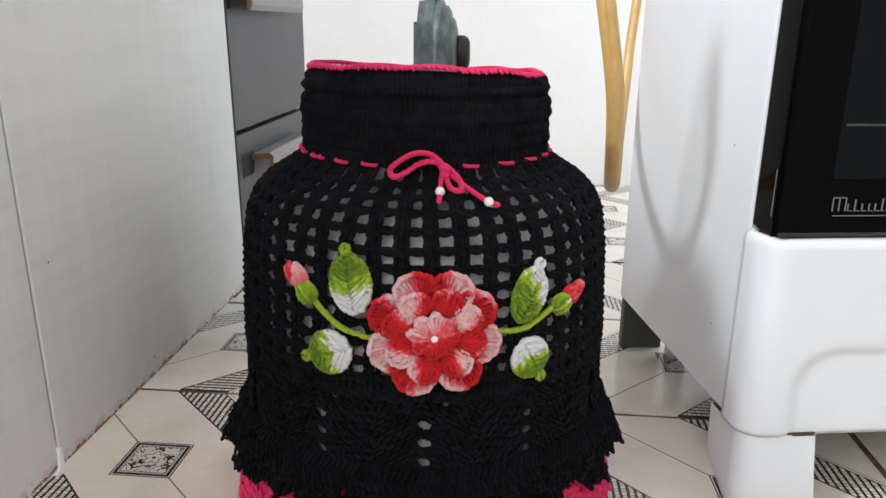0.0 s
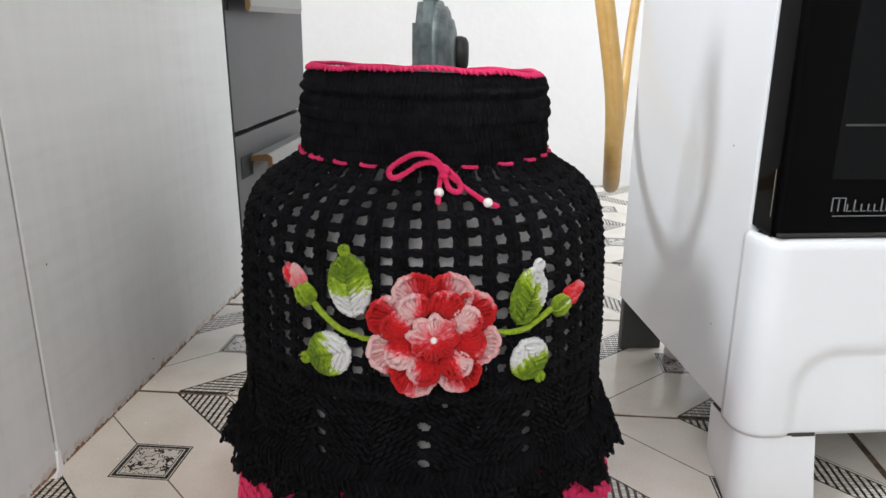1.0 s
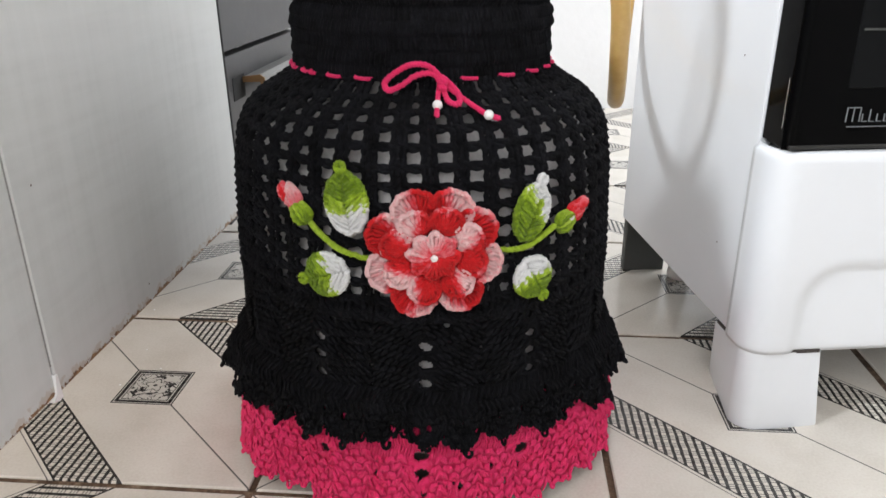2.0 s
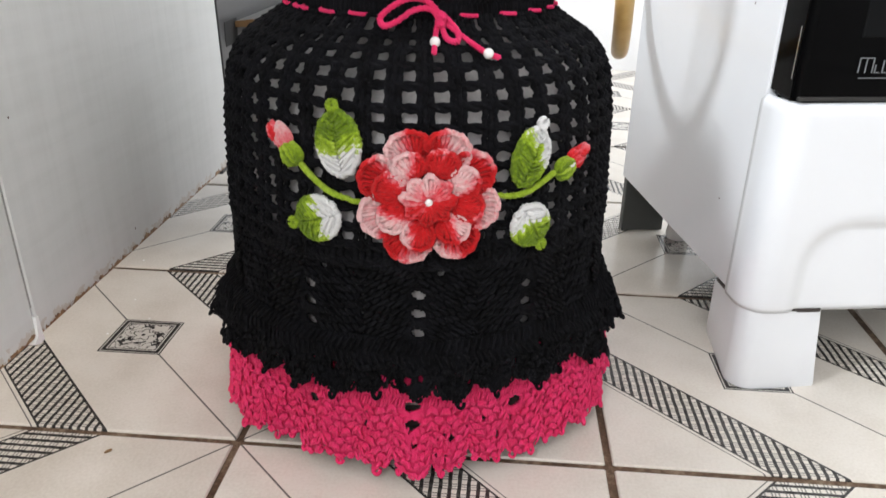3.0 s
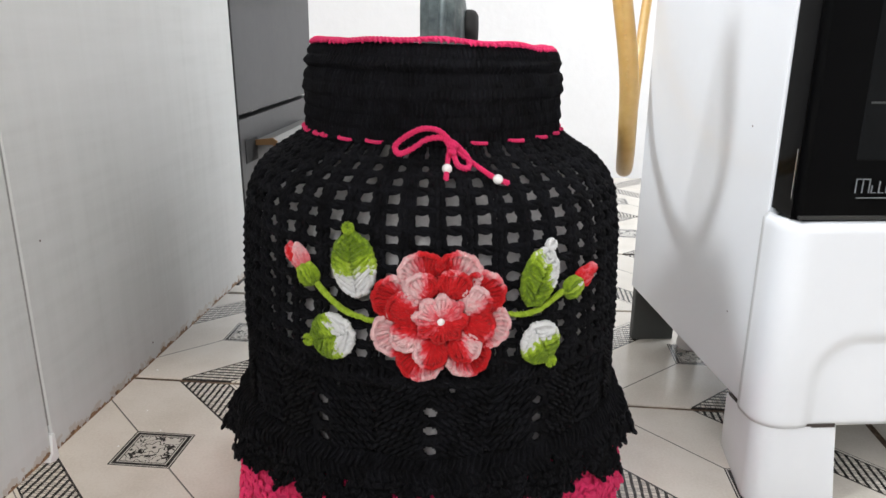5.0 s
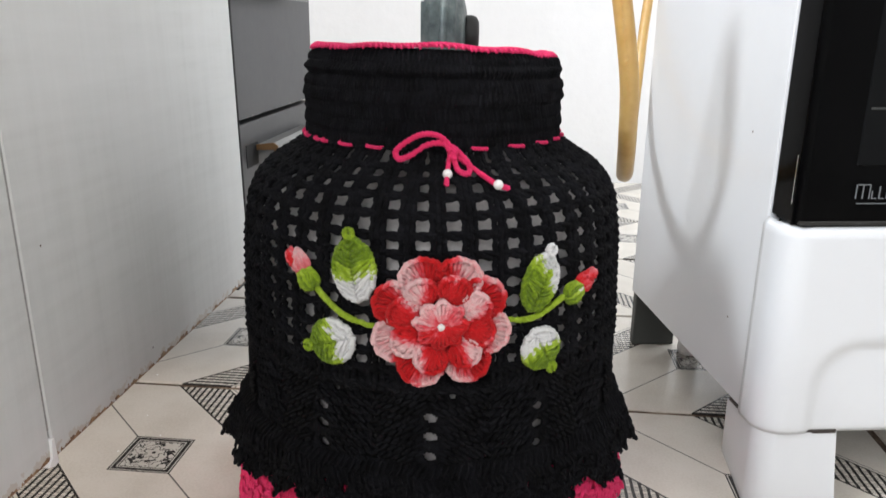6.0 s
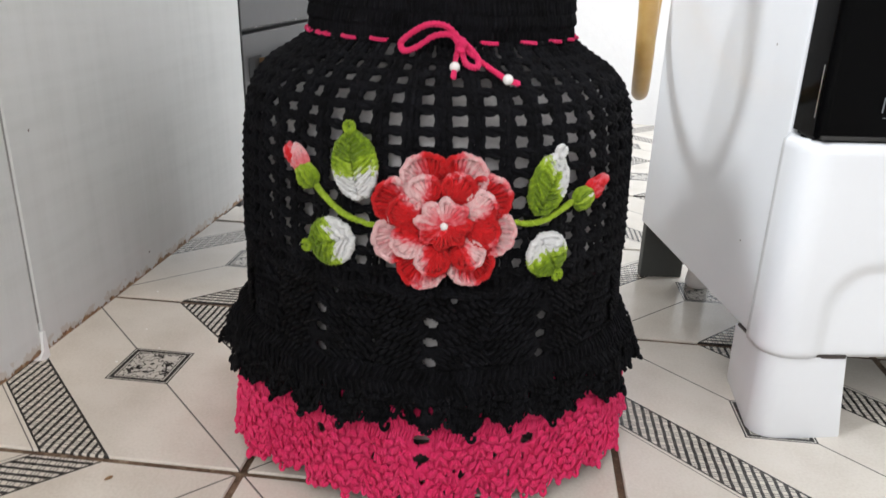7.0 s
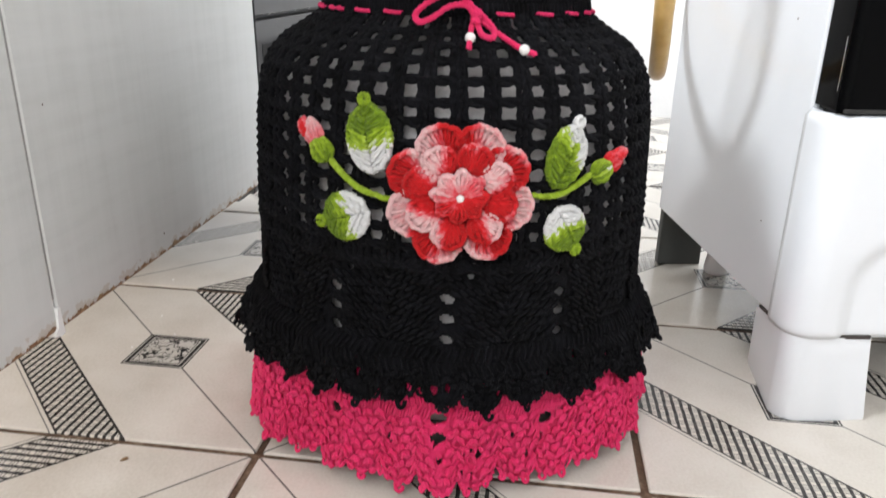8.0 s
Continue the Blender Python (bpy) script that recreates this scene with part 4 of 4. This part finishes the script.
pink_holes = [(4.6, 0.0770, 0.0068, 0.0050), (4.6, 0.0605, 0.0066, 0.0048), (-23.0, 0.0690, 0.0060, 0.0050), (33.0, 0.0675, 0.0068, 0.0054), (57, 0.082, 0.005, 0.003),
              (-46, 0.082, 0.005, 0.003), (5.1, 0.042, 0.0026, 0.0034), (-8, 0.052, 0.0024, 0.0030), (-8, 0.066, 0.0020, 0.0026), (15, 0.043, 0.0028, 0.0046), (43, 0.058, 0.0024, 0.0040),
              (-33, 0.055, 0.002, 0.002), (32, 0.05, 0.0028, 0.0040), (24, 0.056, 0.0022, 0.0030), (28, 0.036, 0.0026, 0.0044), (-21, 0.045, 0.0024, 0.0030)]
pink_holes += [(float(a), float(z), float(w), float(h)) for a, z, w, h in zip(rng.uniform(-180, 180, 150), rng.uniform(0.022, 0.065, 150), rng.uniform(0.0008, 0.0016, 150), rng.uniform(0.0010, 0.0022, 150))]
frill("pink_frill", 0.121, 0.0205, 0.1740, 0.1865, 0.1925, 34, PINK, "hot pink crocheted lower frill with fan stitches", 31, pink_holes, 0.012, 0.0042, 12, 0.0110, 92, 0.0, 0.0105)
frill("black_frill", 0.1360, 0.1000, 0.1768, 0.1905, 0.1965, 36, BLACK, "black crocheted ruffle with picot edge", 47, blk_holes, 0.014, 0.0085, 14, 0.0095, 92, 0.011, 0.005)


# ---- cord and bow ----
def on(points, lift):
    """Points given as (degrees, z) on the cover, lifted off it."""
    p = np.array(points, float)
    return at(np.radians(p[:, 0]), prof(p[:, 1]) + lift, p[:, 1])


def cord(name, path, n, mat, parent, label="", r=0.0017, twist=0.0062, pale=None):
    """Two plied strands wound round a path."""
    p = spline(path, n)
    tan = np.gradient(p, axis=0)
    tan /= np.linalg.norm(tan, axis=1)[:, None]
    out = np.stack([p[:, 0], p[:, 1], 0 * p[:, 0]], -1)
    out /= np.linalg.norm(out, axis=1)[:, None]
    side = np.cross(tan, out)
    side /= np.linalg.norm(side, axis=1)[:, None]
    s = np.concatenate([[0], np.cumsum(np.linalg.norm(np.diff(p, axis=0), axis=1))])
    pile = Pile()
    for k in range(3):
        a = 2 * np.pi * (s / twist + k / 3)
        pile.add(*tube(p + r * 1.05 * (np.cos(a)[:, None] * out + np.sin(a)[:, None] * side), r * (0.66 + 0.16 * np.sin(2 * a)), 6))
    if pale is None:
        return pile.make(name, mat, parent, label)
    v = np.vstack(pile.v)
    return arrays(name, v, pile.f, mat, parent, label, np.full(len(v), pale) + rng.normal(0, 0.05, len(v)))


def bead(name, centre, r, parent, label):
    bm = bmesh.new()
    bmesh.ops.create_uvsphere(bm, u_segments=20, v_segments=12, radius=r, matrix=Matrix.Translation(centre))
    return part(name, bm, PEARL, parent, label)


draw = empty("drawstring")
draw.parent = cover
for th in [-44.6, -31.7, -17.8, 24.7, 42.3, 57.9] + [72 + 14.0 * i for i in range(18)]:
    half = 2.6 if abs(th + 44.6) > 5 else 1.2
    pts = [(th - half - 1.5, 0.3745), (th - half, 0.3744), (th, 0.3740), (th + half, 0.3737), (th + half + 1.5, 0.3737)]
    q = np.array(pts)
    path = at(np.radians(q[:, 0]), np.array([0.111, 0.1166, 0.1172, 0.1166, 0.111]), q[:, 1])
    cord("cord_stitch", path, 26, PINK, draw, "", 0.0010)
bow = [(13.1, .377), (8.5, .386), (2.9, .3875), (-2.4, .382), (-6.7, .374), (-5.2, .3685), (-1.2, .3715), (4.4, .3795), (10, .3805), (12.7, .373)]
cord("bow_loop", on(bow, 0.011) + np.array([0, -0.004, 0]), 90, PINK, draw, "hot pink chain cord loop", 0.0015)
cord("bow_loop", on([(12.7, .374), (13.4, .367), (14.3, .361), (17.2, .3595), (18.0, .3655), (15.2, .373), (12.9, .377)], 0.010), 60, PINK, draw, "hot pink chain cord loop", 0.0015)
cord("bow_knot", on([(11.5, .3775), (13.6, .375), (12.0, .3715), (13.8, .370)], 0.0145), 40, PINK, draw, "tied knot", 0.0019)
cord("cord_end", on([(12.6, .374), (11.4, .366), (10.5, .3586), (10.0, .3528)], 0.009), 36, PINK, draw, "", 0.0014)
cord("cord_end", on([(13.9, .371), (18.7, .3632), (22.4, .3565), (24.8, .3523), (27.8, .3496)], 0.0085), 50, PINK, draw, "", 0.0014)
for a, z in ((10.6, 0.3594), (24.9, 0.3525)):
    c = on([(a, z)], 0.0105)[0]
    bead("pearl", c, 0.0039, draw, "white pearl bead")


# ---- flower, leaves and buds ----
def patch(name, theta0, z0, outline, height, tone, mat, parent, label="", rings=9, spokes=60, thick=0.0026, turn=0.0, threads=(), edging=0.0):
    """A small padded crochet piece lying on the cover. outline(phi) gives its edge in metres in its own plane, height(a, b, rho, phi) its rise."""
    rho = np.linspace(0, 1, rings)[:, None]
    phi = np.linspace(0, 2 * np.pi, spokes, endpoint=False)[None, :]
    ex, ey = outline(phi)
    a, b = rho * ex, rho * ey
    h = height(a, b, rho, phi)
    t = tone(a, b, rho, phi) + 0 * a
    ca, sa = math.cos(turn), math.sin(turn)
    x, y = a * ca - b * sa, a * sa + b * ca
    z = z0 + y
    rad = prof(z)
    th = math.radians(theta0) + x / 0.1745
    edge = np.clip((1 - rho) / 0.22, 0, 1) ** 0.5
    top = at(th, rad + h + thick * (0.35 + 0.65 * edge), z)
    bot = at(th, rad + h - thick * 0.5 * edge, z)
    k = rings * spokes
    v = np.concatenate([top.reshape(-1, 3), bot.reshape(-1, 3)])
    f = []
    for i in range(rings - 1):
        for j in range(spokes):
            q = (j + 1) % spokes
            f.append((i * spokes + j, (i + 1) * spokes + j, (i + 1) * spokes + q, i * spokes + q))
            f.append((k + i * spokes + j, k + i * spokes + q, k + (i + 1) * spokes + q, k + (i + 1) * spokes + j))
    i = rings - 1
    for j in range(spokes):
        q = (j + 1) % spokes
        f.append((i * spokes + j, k + i * spokes + j, k + i * spokes + q, i * spokes + q))
    tones = [t.reshape(-1), t.reshape(-1)]
    vs, count = [v], len(v)
    # single threads laid over the padded piece, and a chain round its edge
    fine = np.linspace(0, 2 * np.pi, 240, endpoint=False)
    fx, fy = outline(fine)
    order = np.argsort(np.arctan2(fy, fx))
    pol, far, par = np.arctan2(fy, fx)[order], np.hypot(fx, fy)[order], fine[order]
    curves = [(np.asarray(c, float), 0.00140, False) for c in threads]
    if edging:
        m = max(40, int(edging / 0.0011))
        w = np.linspace(0, 2 * np.pi, m, endpoint=False)
        wx, wy = outline(w)
        for shift in (0.0, 2.1, 4.2):
            k2 = 0.945 + 0.060 * np.sin(np.arange(m) * 2 * np.pi / round(m / (round(m / 5))) + shift)
            curves.append((np.stack([wx * k2, wy * k2], -1), 0.00155, True))
    for number, (c, rad2, ring2) in enumerate(curves):
        a2, b2 = c[:, 0], c[:, 1]
        an2 = np.arctan2(b2, a2)
        rho2 = np.hypot(a2, b2) / np.interp(an2, pol, far, period=2 * np.pi)
        ph2 = np.interp(an2, pol, np.unwrap(par))
        h2 = height(a2, b2, rho2, ph2) + thick * (0.35 + 0.65 * np.clip((1 - rho2) / 0.22, 0, 1) ** 0.5) + 0.0006
        x2, y2 = a2 * ca - b2 * sa, a2 * sa + b2 * ca
        zz = z0 + y2
        lift2 = 0.0008 * np.cos(np.arange(len(c)) * 1.9 + number)
        p = at(math.radians(theta0) + x2 / 0.1745, prof(zz) + h2 + lift2, zz)
        sides = 5
        tv, tf = tube(p, rad2 * (1 + 0.22 * np.sin(np.arange(len(c)) * 1.7 + number)), sides, ring2)
        vs.append(tv)
        f += [tuple(i + count for i in q) for q in tf]
        count += len(tv)
        tones.append(np.repeat(np.clip(tone(a2, b2, rho2, ph2) + rng.normal(0, 0.09) + 0 * a2, 0, 1), sides))
    return arrays(name, np.vstack(vs), f, mat, parent, label, np.concatenate(tones))


flower = empty("flower")
flower.parent = cover
F_TH, F_Z = 8.3, 0.2562


def petal(angle, dist, size, lift, pale_dir, pale_at, parent, wide=1.0, cup=0.0):
    """One shell-shaped petal. pale_dir: where the thread turns pale, pale_at: how far across (-1 all pale, 1 all red)."""
    an = math.radians(angle)
    pd = math.radians(pale_dir)
    jit = rng.uniform(-0.1, 0.1)

    def outline(phi):
        # phi 0 points outward from the flower's middle
        rr = size * (1 + 0.07 * np.cos(2 * phi) * 0 + 0.075 * np.abs(np.sin(4.5 * phi + jit)) - 0.16 * (np.cos(phi) < -0.55) * (-np.cos(phi) - 0.55))
        return rr * np.cos(phi), rr * wide * np.sin(phi)

    def height(a, b, rho, phi):
        ray = np.arctan2(b, a + size * 1.15)
        ridge = 0.0010 * np.abs(np.sin(ray * 12.0 + jit * 9)) ** 0.8 * np.clip(rho * 1.6, 0, 1)
        chain = 0.0008 * np.exp(-((rho - 0.88) / 0.09) ** 2) * (0.4 + np.abs(np.sin(13 * phi)))
        return lift + 0.0036 * (1 - rho ** 2) * (1 - cup) + 0.0034 * cup * rho ** 3 * (a > -size * 0.4) + 0.0024 * (a / size) + ridge + chain - 0.0016 * np.exp(-((rho - 0.74) / 0.08) ** 2)

    def tone(a, b, rho, phi):
        x = a * math.cos(an) - b * math.sin(an)
        y = a * math.sin(an) + b * math.cos(an)
        d = (x * math.cos(pd) + y * math.sin(pd)) / size
        return np.clip(0.5 + (d - pale_at) * 1.05 + 0.10 * np.sin(9 * phi + jit * 30), 0, 1)

    rays = []
    for q in np.linspace(-122, 122, 17) + rng.uniform(-4, 4, 17):
        end = np.array([size * 0.93 * math.cos(math.radians(q)), size * 0.93 * wide * math.sin(math.radians(q))])
        start = np.array([-size * 0.86, 0.0]) + 0.10 * end
        rays.append([start + (end - start) * k for k in np.linspace(0, 1, 12)])
    x, y = dist * math.cos(an), dist * math.sin(an)
    return patch("petal", F_TH + math.degrees(x / 0.1745), F_Z + y, outline, height, tone, ROSE, parent, turn=an, spokes=64, threads=rays, edging=2 * math.pi * size)


# angle, direction of the pale end, share of red
OUTER = ((112, 190, 0.05), (68, 20, -0.05), (30, 60, 0.75), (-13, -10, 0.0), (-57, 230, 0.55), (-113, -60, 0.55), (-157, 170, -0.25), (157, 60, 0.65))
INNER = ((120, 170, -0.25), (70, 90, 0.9), (28, 140, -0.45), (-12, -40, 0.9), (-52, 20, 0.0), (-104, 180, 0.45), (-150, 250, -0.2), (163, 50, 0.5))
for an, pdir, red in OUTER:
    petal(an, 0.0366, 0.0140, 0.0030, pdir, red, flower, 1.12, 0.9)
for an, pdir, red in INNER:
    petal(an, 0.0270, 0.0106, 0.0092, pdir, red, flower, 1.06, 0.1)


def heart_outline(phi):
    rr = 0.0170 * (1 + 0.11 * np.cos(8 * phi + 0.6) + 0.03 * np.sin(13 * phi))
    return rr * np.cos(phi), rr * np.sin(phi)


def heart_height(a, b, rho, phi):
    return 0.0130 + 0.0036 * (1 - rho ** 2) + 0.0011 * np.abs(np.sin(12 * phi)) ** 0.8 * np.clip(rho * 2 - 0.4, 0, 1) - 0.002 * np.exp(-(rho / 0.2) ** 2)


def heart_tone(a, b, rho, phi):
    return np.clip(0.5 + (-a * 0.5 + b * 0.85) / 0.0170 * 0.55 - 0.02 + 0.06 * np.sin(5 * phi), 0, 1)


patch("rosette", F_TH, F_Z + 0.001, heart_outline, heart_height, heart_tone, ROSE, flower, "pale pink and red centre rosette", spokes=96, rings=12, edging=0.11,
      threads=[[(0.0170 * k * math.cos(q), 0.0170 * k * math.sin(q)) for k in np.linspace(0.16, 0.9, 10)] for q in np.linspace(0, 2 * math.pi, 30, endpoint=False)])
bead("pearl", at(radians(F_TH), 0.1715 + 0.0178, F_Z + 0.0005), 0.0034, flower, "white pearl bead")


def leaf(theta0, z0, length, width, turn, pale_dir, pale_at, label, nib=0.30):
    """A pointed padded leaf whose tip points along turn (degrees, 90 is up)."""
    pd = math.radians(pale_dir)
    tn = math.radians(turn)

    def outline(phi):
        q = np.abs((phi + np.pi) % (2 * np.pi) - np.pi)
        key = [0, 0.10, 0.20, 0.35, 0.60, 0.9, 1.3, 1.7, 2.2, 2.7, np.pi]
        x = length * 0.5 * np.interp(q, key, [1.0, 0.985, 0.92, 0.76, 0.66, 0.47, 0.14, -0.2, -0.6, -0.9, -1.0])
        y = width * 0.5 * np.interp(q, key, [0.0, 0.10, 0.16, 0.18, 0.42, 0.76, 0.97, 1.0, 0.84, 0.46, 0.0])
        return x * (1 + 0.02 * np.sin(11 * phi)), y * np.sign(np.sin(phi)) * (1 + 0.03 * np.abs(np.sin(9 * phi)))

    def height(a, b, rho, phi):
        rib = 0.0014 * np.exp(-(b / (width * 0.045)) ** 2)
        vein = 0.0009 * np.abs(np.sin((a * 0.8 + np.abs(b) * 0.9) / 0.0016)) ** 0.8 * np.clip(1.25 - rho, 0, 1)
        return 0.0035 + 0.0030 * (1 - rho ** 2) - rib + vein + 0.0007 * np.exp(-((rho - 0.9) / 0.07) ** 2)

    def tone(a, b, rho, phi):
        x = a * math.cos(tn) - b * math.sin(tn)
        y = a * math.sin(tn) + b * math.cos(tn)
        d = (x * math.cos(pd) + y * math.sin(pd)) / (length * 0.5)
        zig = 0.14 * np.sin(np.arctan2(b, a + length * 0.6) * 26)
        # shade of the cupped leaf's hollow middle, painted into its tone
        dark = -0.22 * np.exp(-(((a + 0.1 * length) / (0.22 * length)) ** 2 + (b / (0.20 * width)) ** 2))
        return np.clip(0.5 + (d - pale_at) * 1.25 + 0.7 * zig + dark, 0, 1)

    rays = []
    fine = np.linspace(0, 2 * np.pi, 300)
    fx, fy = outline(fine)
    order = np.argsort(np.arctan2(fy, fx))
    for side in (1, -1):
        for x0 in (np.linspace(-0.40, 0.36, 14) + rng.uniform(-0.02, 0.02, 14)) * length:
            lean = rng.uniform(0.35, 0.75)
            way = np.array([lean, side * math.sqrt(1 - lean * lean)])
            pts = []
            for k in np.linspace(0.0006, width * 0.75, 16):
                q = np.array([x0, 0.0]) + way * k
                if math.hypot(*q) < 0.93 * np.interp(math.atan2(q[1], q[0]), np.arctan2(fy, fx)[order], np.hypot(fx, fy)[order]):
                    pts.append(q)
            if len(pts) > 3:
                rays.append(spline(pts, 12))
    # the last loops of the thread stand up as a small ring at the tip
    turn_ring = np.linspace(0, 2 * np.pi * 0.92, 22)
    tip = np.stack([length * 0.445 + 0.0030 * np.cos(turn_ring), 0.0030 * np.sin(turn_ring)], -1)
    tx, tz = tip[:, 0] * math.cos(tn) - tip[:, 1] * math.sin(tn), tip[:, 0] * math.sin(tn) + tip[:, 1] * math.cos(tn)
    pale = float(np.clip(0.5 + (math.cos(tn - pd) - pale_at) * 1.25, 0.2, 1))
    cord("tip_loop", at(math.radians(theta0) + tx / 0.1745, prof(z0 + tz) + 0.0075, z0 + tz), 60, LEAF, cover, "", 0.0014, 0.0050, pale=pale)
    return patch("leaf", theta0, z0, outline, height, tone, LEAF, cover, label, rings=12, spokes=72, turn=tn, threads=rays, edging=2.2 * (length * 0.5 + width * 0.5) * 1.4)


leaf(-13.3, 0.2945, 0.055, 0.0335, 100, -80, 0.20, "green crochet leaf with a white base")
leaf(-19.8, 0.2322, 0.043, 0.0345, 198, 22, 0.18, "crochet leaf, half green and half white", 0.26)
leaf(34.5, 0.2825, 0.0525, 0.0300, 68, 25, 0.16, "green crochet leaf with a white tip")
leaf(35.0, 0.2248, 0.0385, 0.0335, -62, 108, 0.16, "crochet leaf, white above and green below", 0.22)


def bud(theta0, z0, turn, pale, label):
    """Closed bud: green calyx with pink petals peeping out."""
    ob = empty("flower_bud")
    ob.parent = cover
    tn = math.radians(turn)
    dx, dy = math.cos(tn), math.sin(tn)

    def lobe(la, wa, shift, lift, side, mat, tone, name):
        def outline(phi):
            return la * np.cos(phi) * (1 + 0.15 * np.cos(phi)), wa * np.sin(phi) * (1 - 0.25 * np.cos(phi))

        def height(a, b, rho, phi):
            return lift + 0.0035 * (1 - rho ** 2) + 0.0008 * np.abs(np.sin(b / wa * 5.5)) * np.clip(1.2 - rho, 0, 1)

        x, y = shift * dx - side * dy, shift * dy + side * dx
        patch(name, theta0 + math.degrees(x / 0.1745), z0 + y, outline, height, lambda a, b, r, p: tone + 0.2 * a / la, mat, ob, "", 7, 36, turn=tn,
              threads=[[(la * 0.85 * k * (1 - 0.25 * abs(q)), wa * q * math.sqrt(max(0.0, 1 - k * k * 0.85))) for k in np.linspace(-0.95, 0.95, 12)] for q in (-0.75, -0.45, -0.15, 0.15, 0.45, 0.75)])

    lobe(0.0110, 0.0078, 0.0115, 0.0040, 0.0, ROSE, pale, "petal")
    lobe(0.0085, 0.0040, 0.0175, 0.0055, 0.0030, ROSE, 0.40, "petal")
    lobe(0.0115, 0.0092, -0.003, 0.0045, 0.0, LEAF, 0.22, "calyx")
    return tagged(ob, label)


bud(-26.6, 0.2815, 128, 0.75, "pale pink closed bud in a green calyx")
bud(46.0, 0.2672, 24, 0.42, "red and pink closed bud in a green calyx")
cord("stem", on([(-24.2, .2744), (-21.3, .2664), (-17.2, .2575), (-13.0, .2525), (-5.5, .2481)], 0.005), 70, LEAF, cover, "green crocheted chain stem", 0.0015, 0.0048, pale=0.33)
cord("stem", on([(21.2, .2571), (28.3, .2525), (33.5, .2534), (38.0, .2590), (42.0, .2645)], 0.005), 70, LEAF, cover, "green crocheted chain stem", 0.0015, 0.0048, pale=0.30)


# ---- small marks and crumbs ----
def mark(name, at_point, normal, size, mat, label, parent=None):
    """A small flat blot with an uneven edge."""
    bm = bmesh.new()
    k = 11
    ring = [bm.verts.new((size * (1 + 0.35 * math.sin(3 * i + size * 9e4)) * math.cos(2 * math.pi * i / k), size * math.sin(2 * math.pi * i / k), 0.0)) for i in range(k)]
    top = bm.verts.new((0, 0, size * 0.25))
    for i in range(k):
        bm.faces.new((ring[i], ring[(i + 1) % k], top))
    ob = part(name, bm, mat, parent, label)
    ob.matrix_basis = Matrix.Translation(at_point) @ Vector(normal).to_track_quat("Z", "Y").to_matrix().to_4x4()
    return ob


RUST = plain("rust_brown", (0.10, 0.045, 0.025), 0.8, vary=0.4, scale=200)
counter = bpy.data.objects["board_counter"]
for y, z, size in ((-0.107, 0.288, 0.0016), (-0.094, 0.281, 0.0008), (-0.059, 0.311, 0.0009), (0.081, 0.171, 0.0010)):
    mark("rust_spot", ((0.0004 if y > -0.083 else -0.0008) - 0.0157 * (z - PZ), y + 0.62, z - PZ), (1, 0, 0), size, RUST, "small brown rust spot", counter)
oven = bpy.data.objects["stove"]
for v, z, size in ((0.096, 0.369, 0.0011), (0.099, 0.171, 0.0010)):
    mark("stain", (0.0010, v, z), (-1, 0, 0), size, RUST, "small brown stain", oven)
for x, y, size, brown in ((-0.109, -0.026, 0.0017, True), (-0.207, 0.167, 0.0013, False), (-0.176, 0.206, 0.0010, False), (-0.252, 0.358, 0.0013, False), (-0.213, 0.249, 0.0010, False)):
    bm = bmesh.new()
    bmesh.ops.create_icosphere(bm, subdivisions=2, radius=size)
    for w in bm.verts:
        w.co = Vector((w.co.x * (2.4 if brown else 1.0), w.co.y, w.co.z * 0.5 + size * 0.5)) * (1 + 0.25 * noise.noise(w.co * 900))
    ob = part("crumb", bm, BRASS if brown else PLASTIC_AND_GAP_LIGHT)
    ob.matrix_basis = pose(x, y, 0.0003, 0, 0, 55)
    tagged(ob, "brown husk crumb on the tiles" if brown else "tiny white crumb on the tiles", "crumb", "crumbs on the floor")


# ---- floor tiles ----
def tile_mesh(turned):
    g = 0.0037
    bm = box(bmesh.new(), (g, g, -0.0075), (T - g, T - g, 0.0), 0.0012, 1)
    uv = bm.loops.layers.uv.new("UVMap")
    for f in bm.faces:
        for lp in f.loops:
            u, v = lp.vert.co.x / T, lp.vert.co.y / T
            lp[uv].uv = (v, 1 - u) if turned else (u, v)
    me = bpy.data.meshes.new("tile")
    bm.to_mesh(me)
    bm.free()
    me.materials.append(TILE)
    return me


meshes = (tile_mesh(True), tile_mesh(False))
for i in range(-4, 7):
    for j in range(-8, 6):
        lo_x, lo_y = i * T, j * T
        if lo_x + T < X0 or lo_x > X1 or lo_y + T < Y0 or lo_y > Y1:
            continue
        t = new("tile", meshes[(i + j) % 2])
        t.parent = floor
        t.matrix_basis = pose(lo_x + rng.normal(0, 0.0004), lo_y + rng.normal(0, 0.0004), rng.normal(0, 0.00025), 0, 0, rng.normal(0, 0.06))
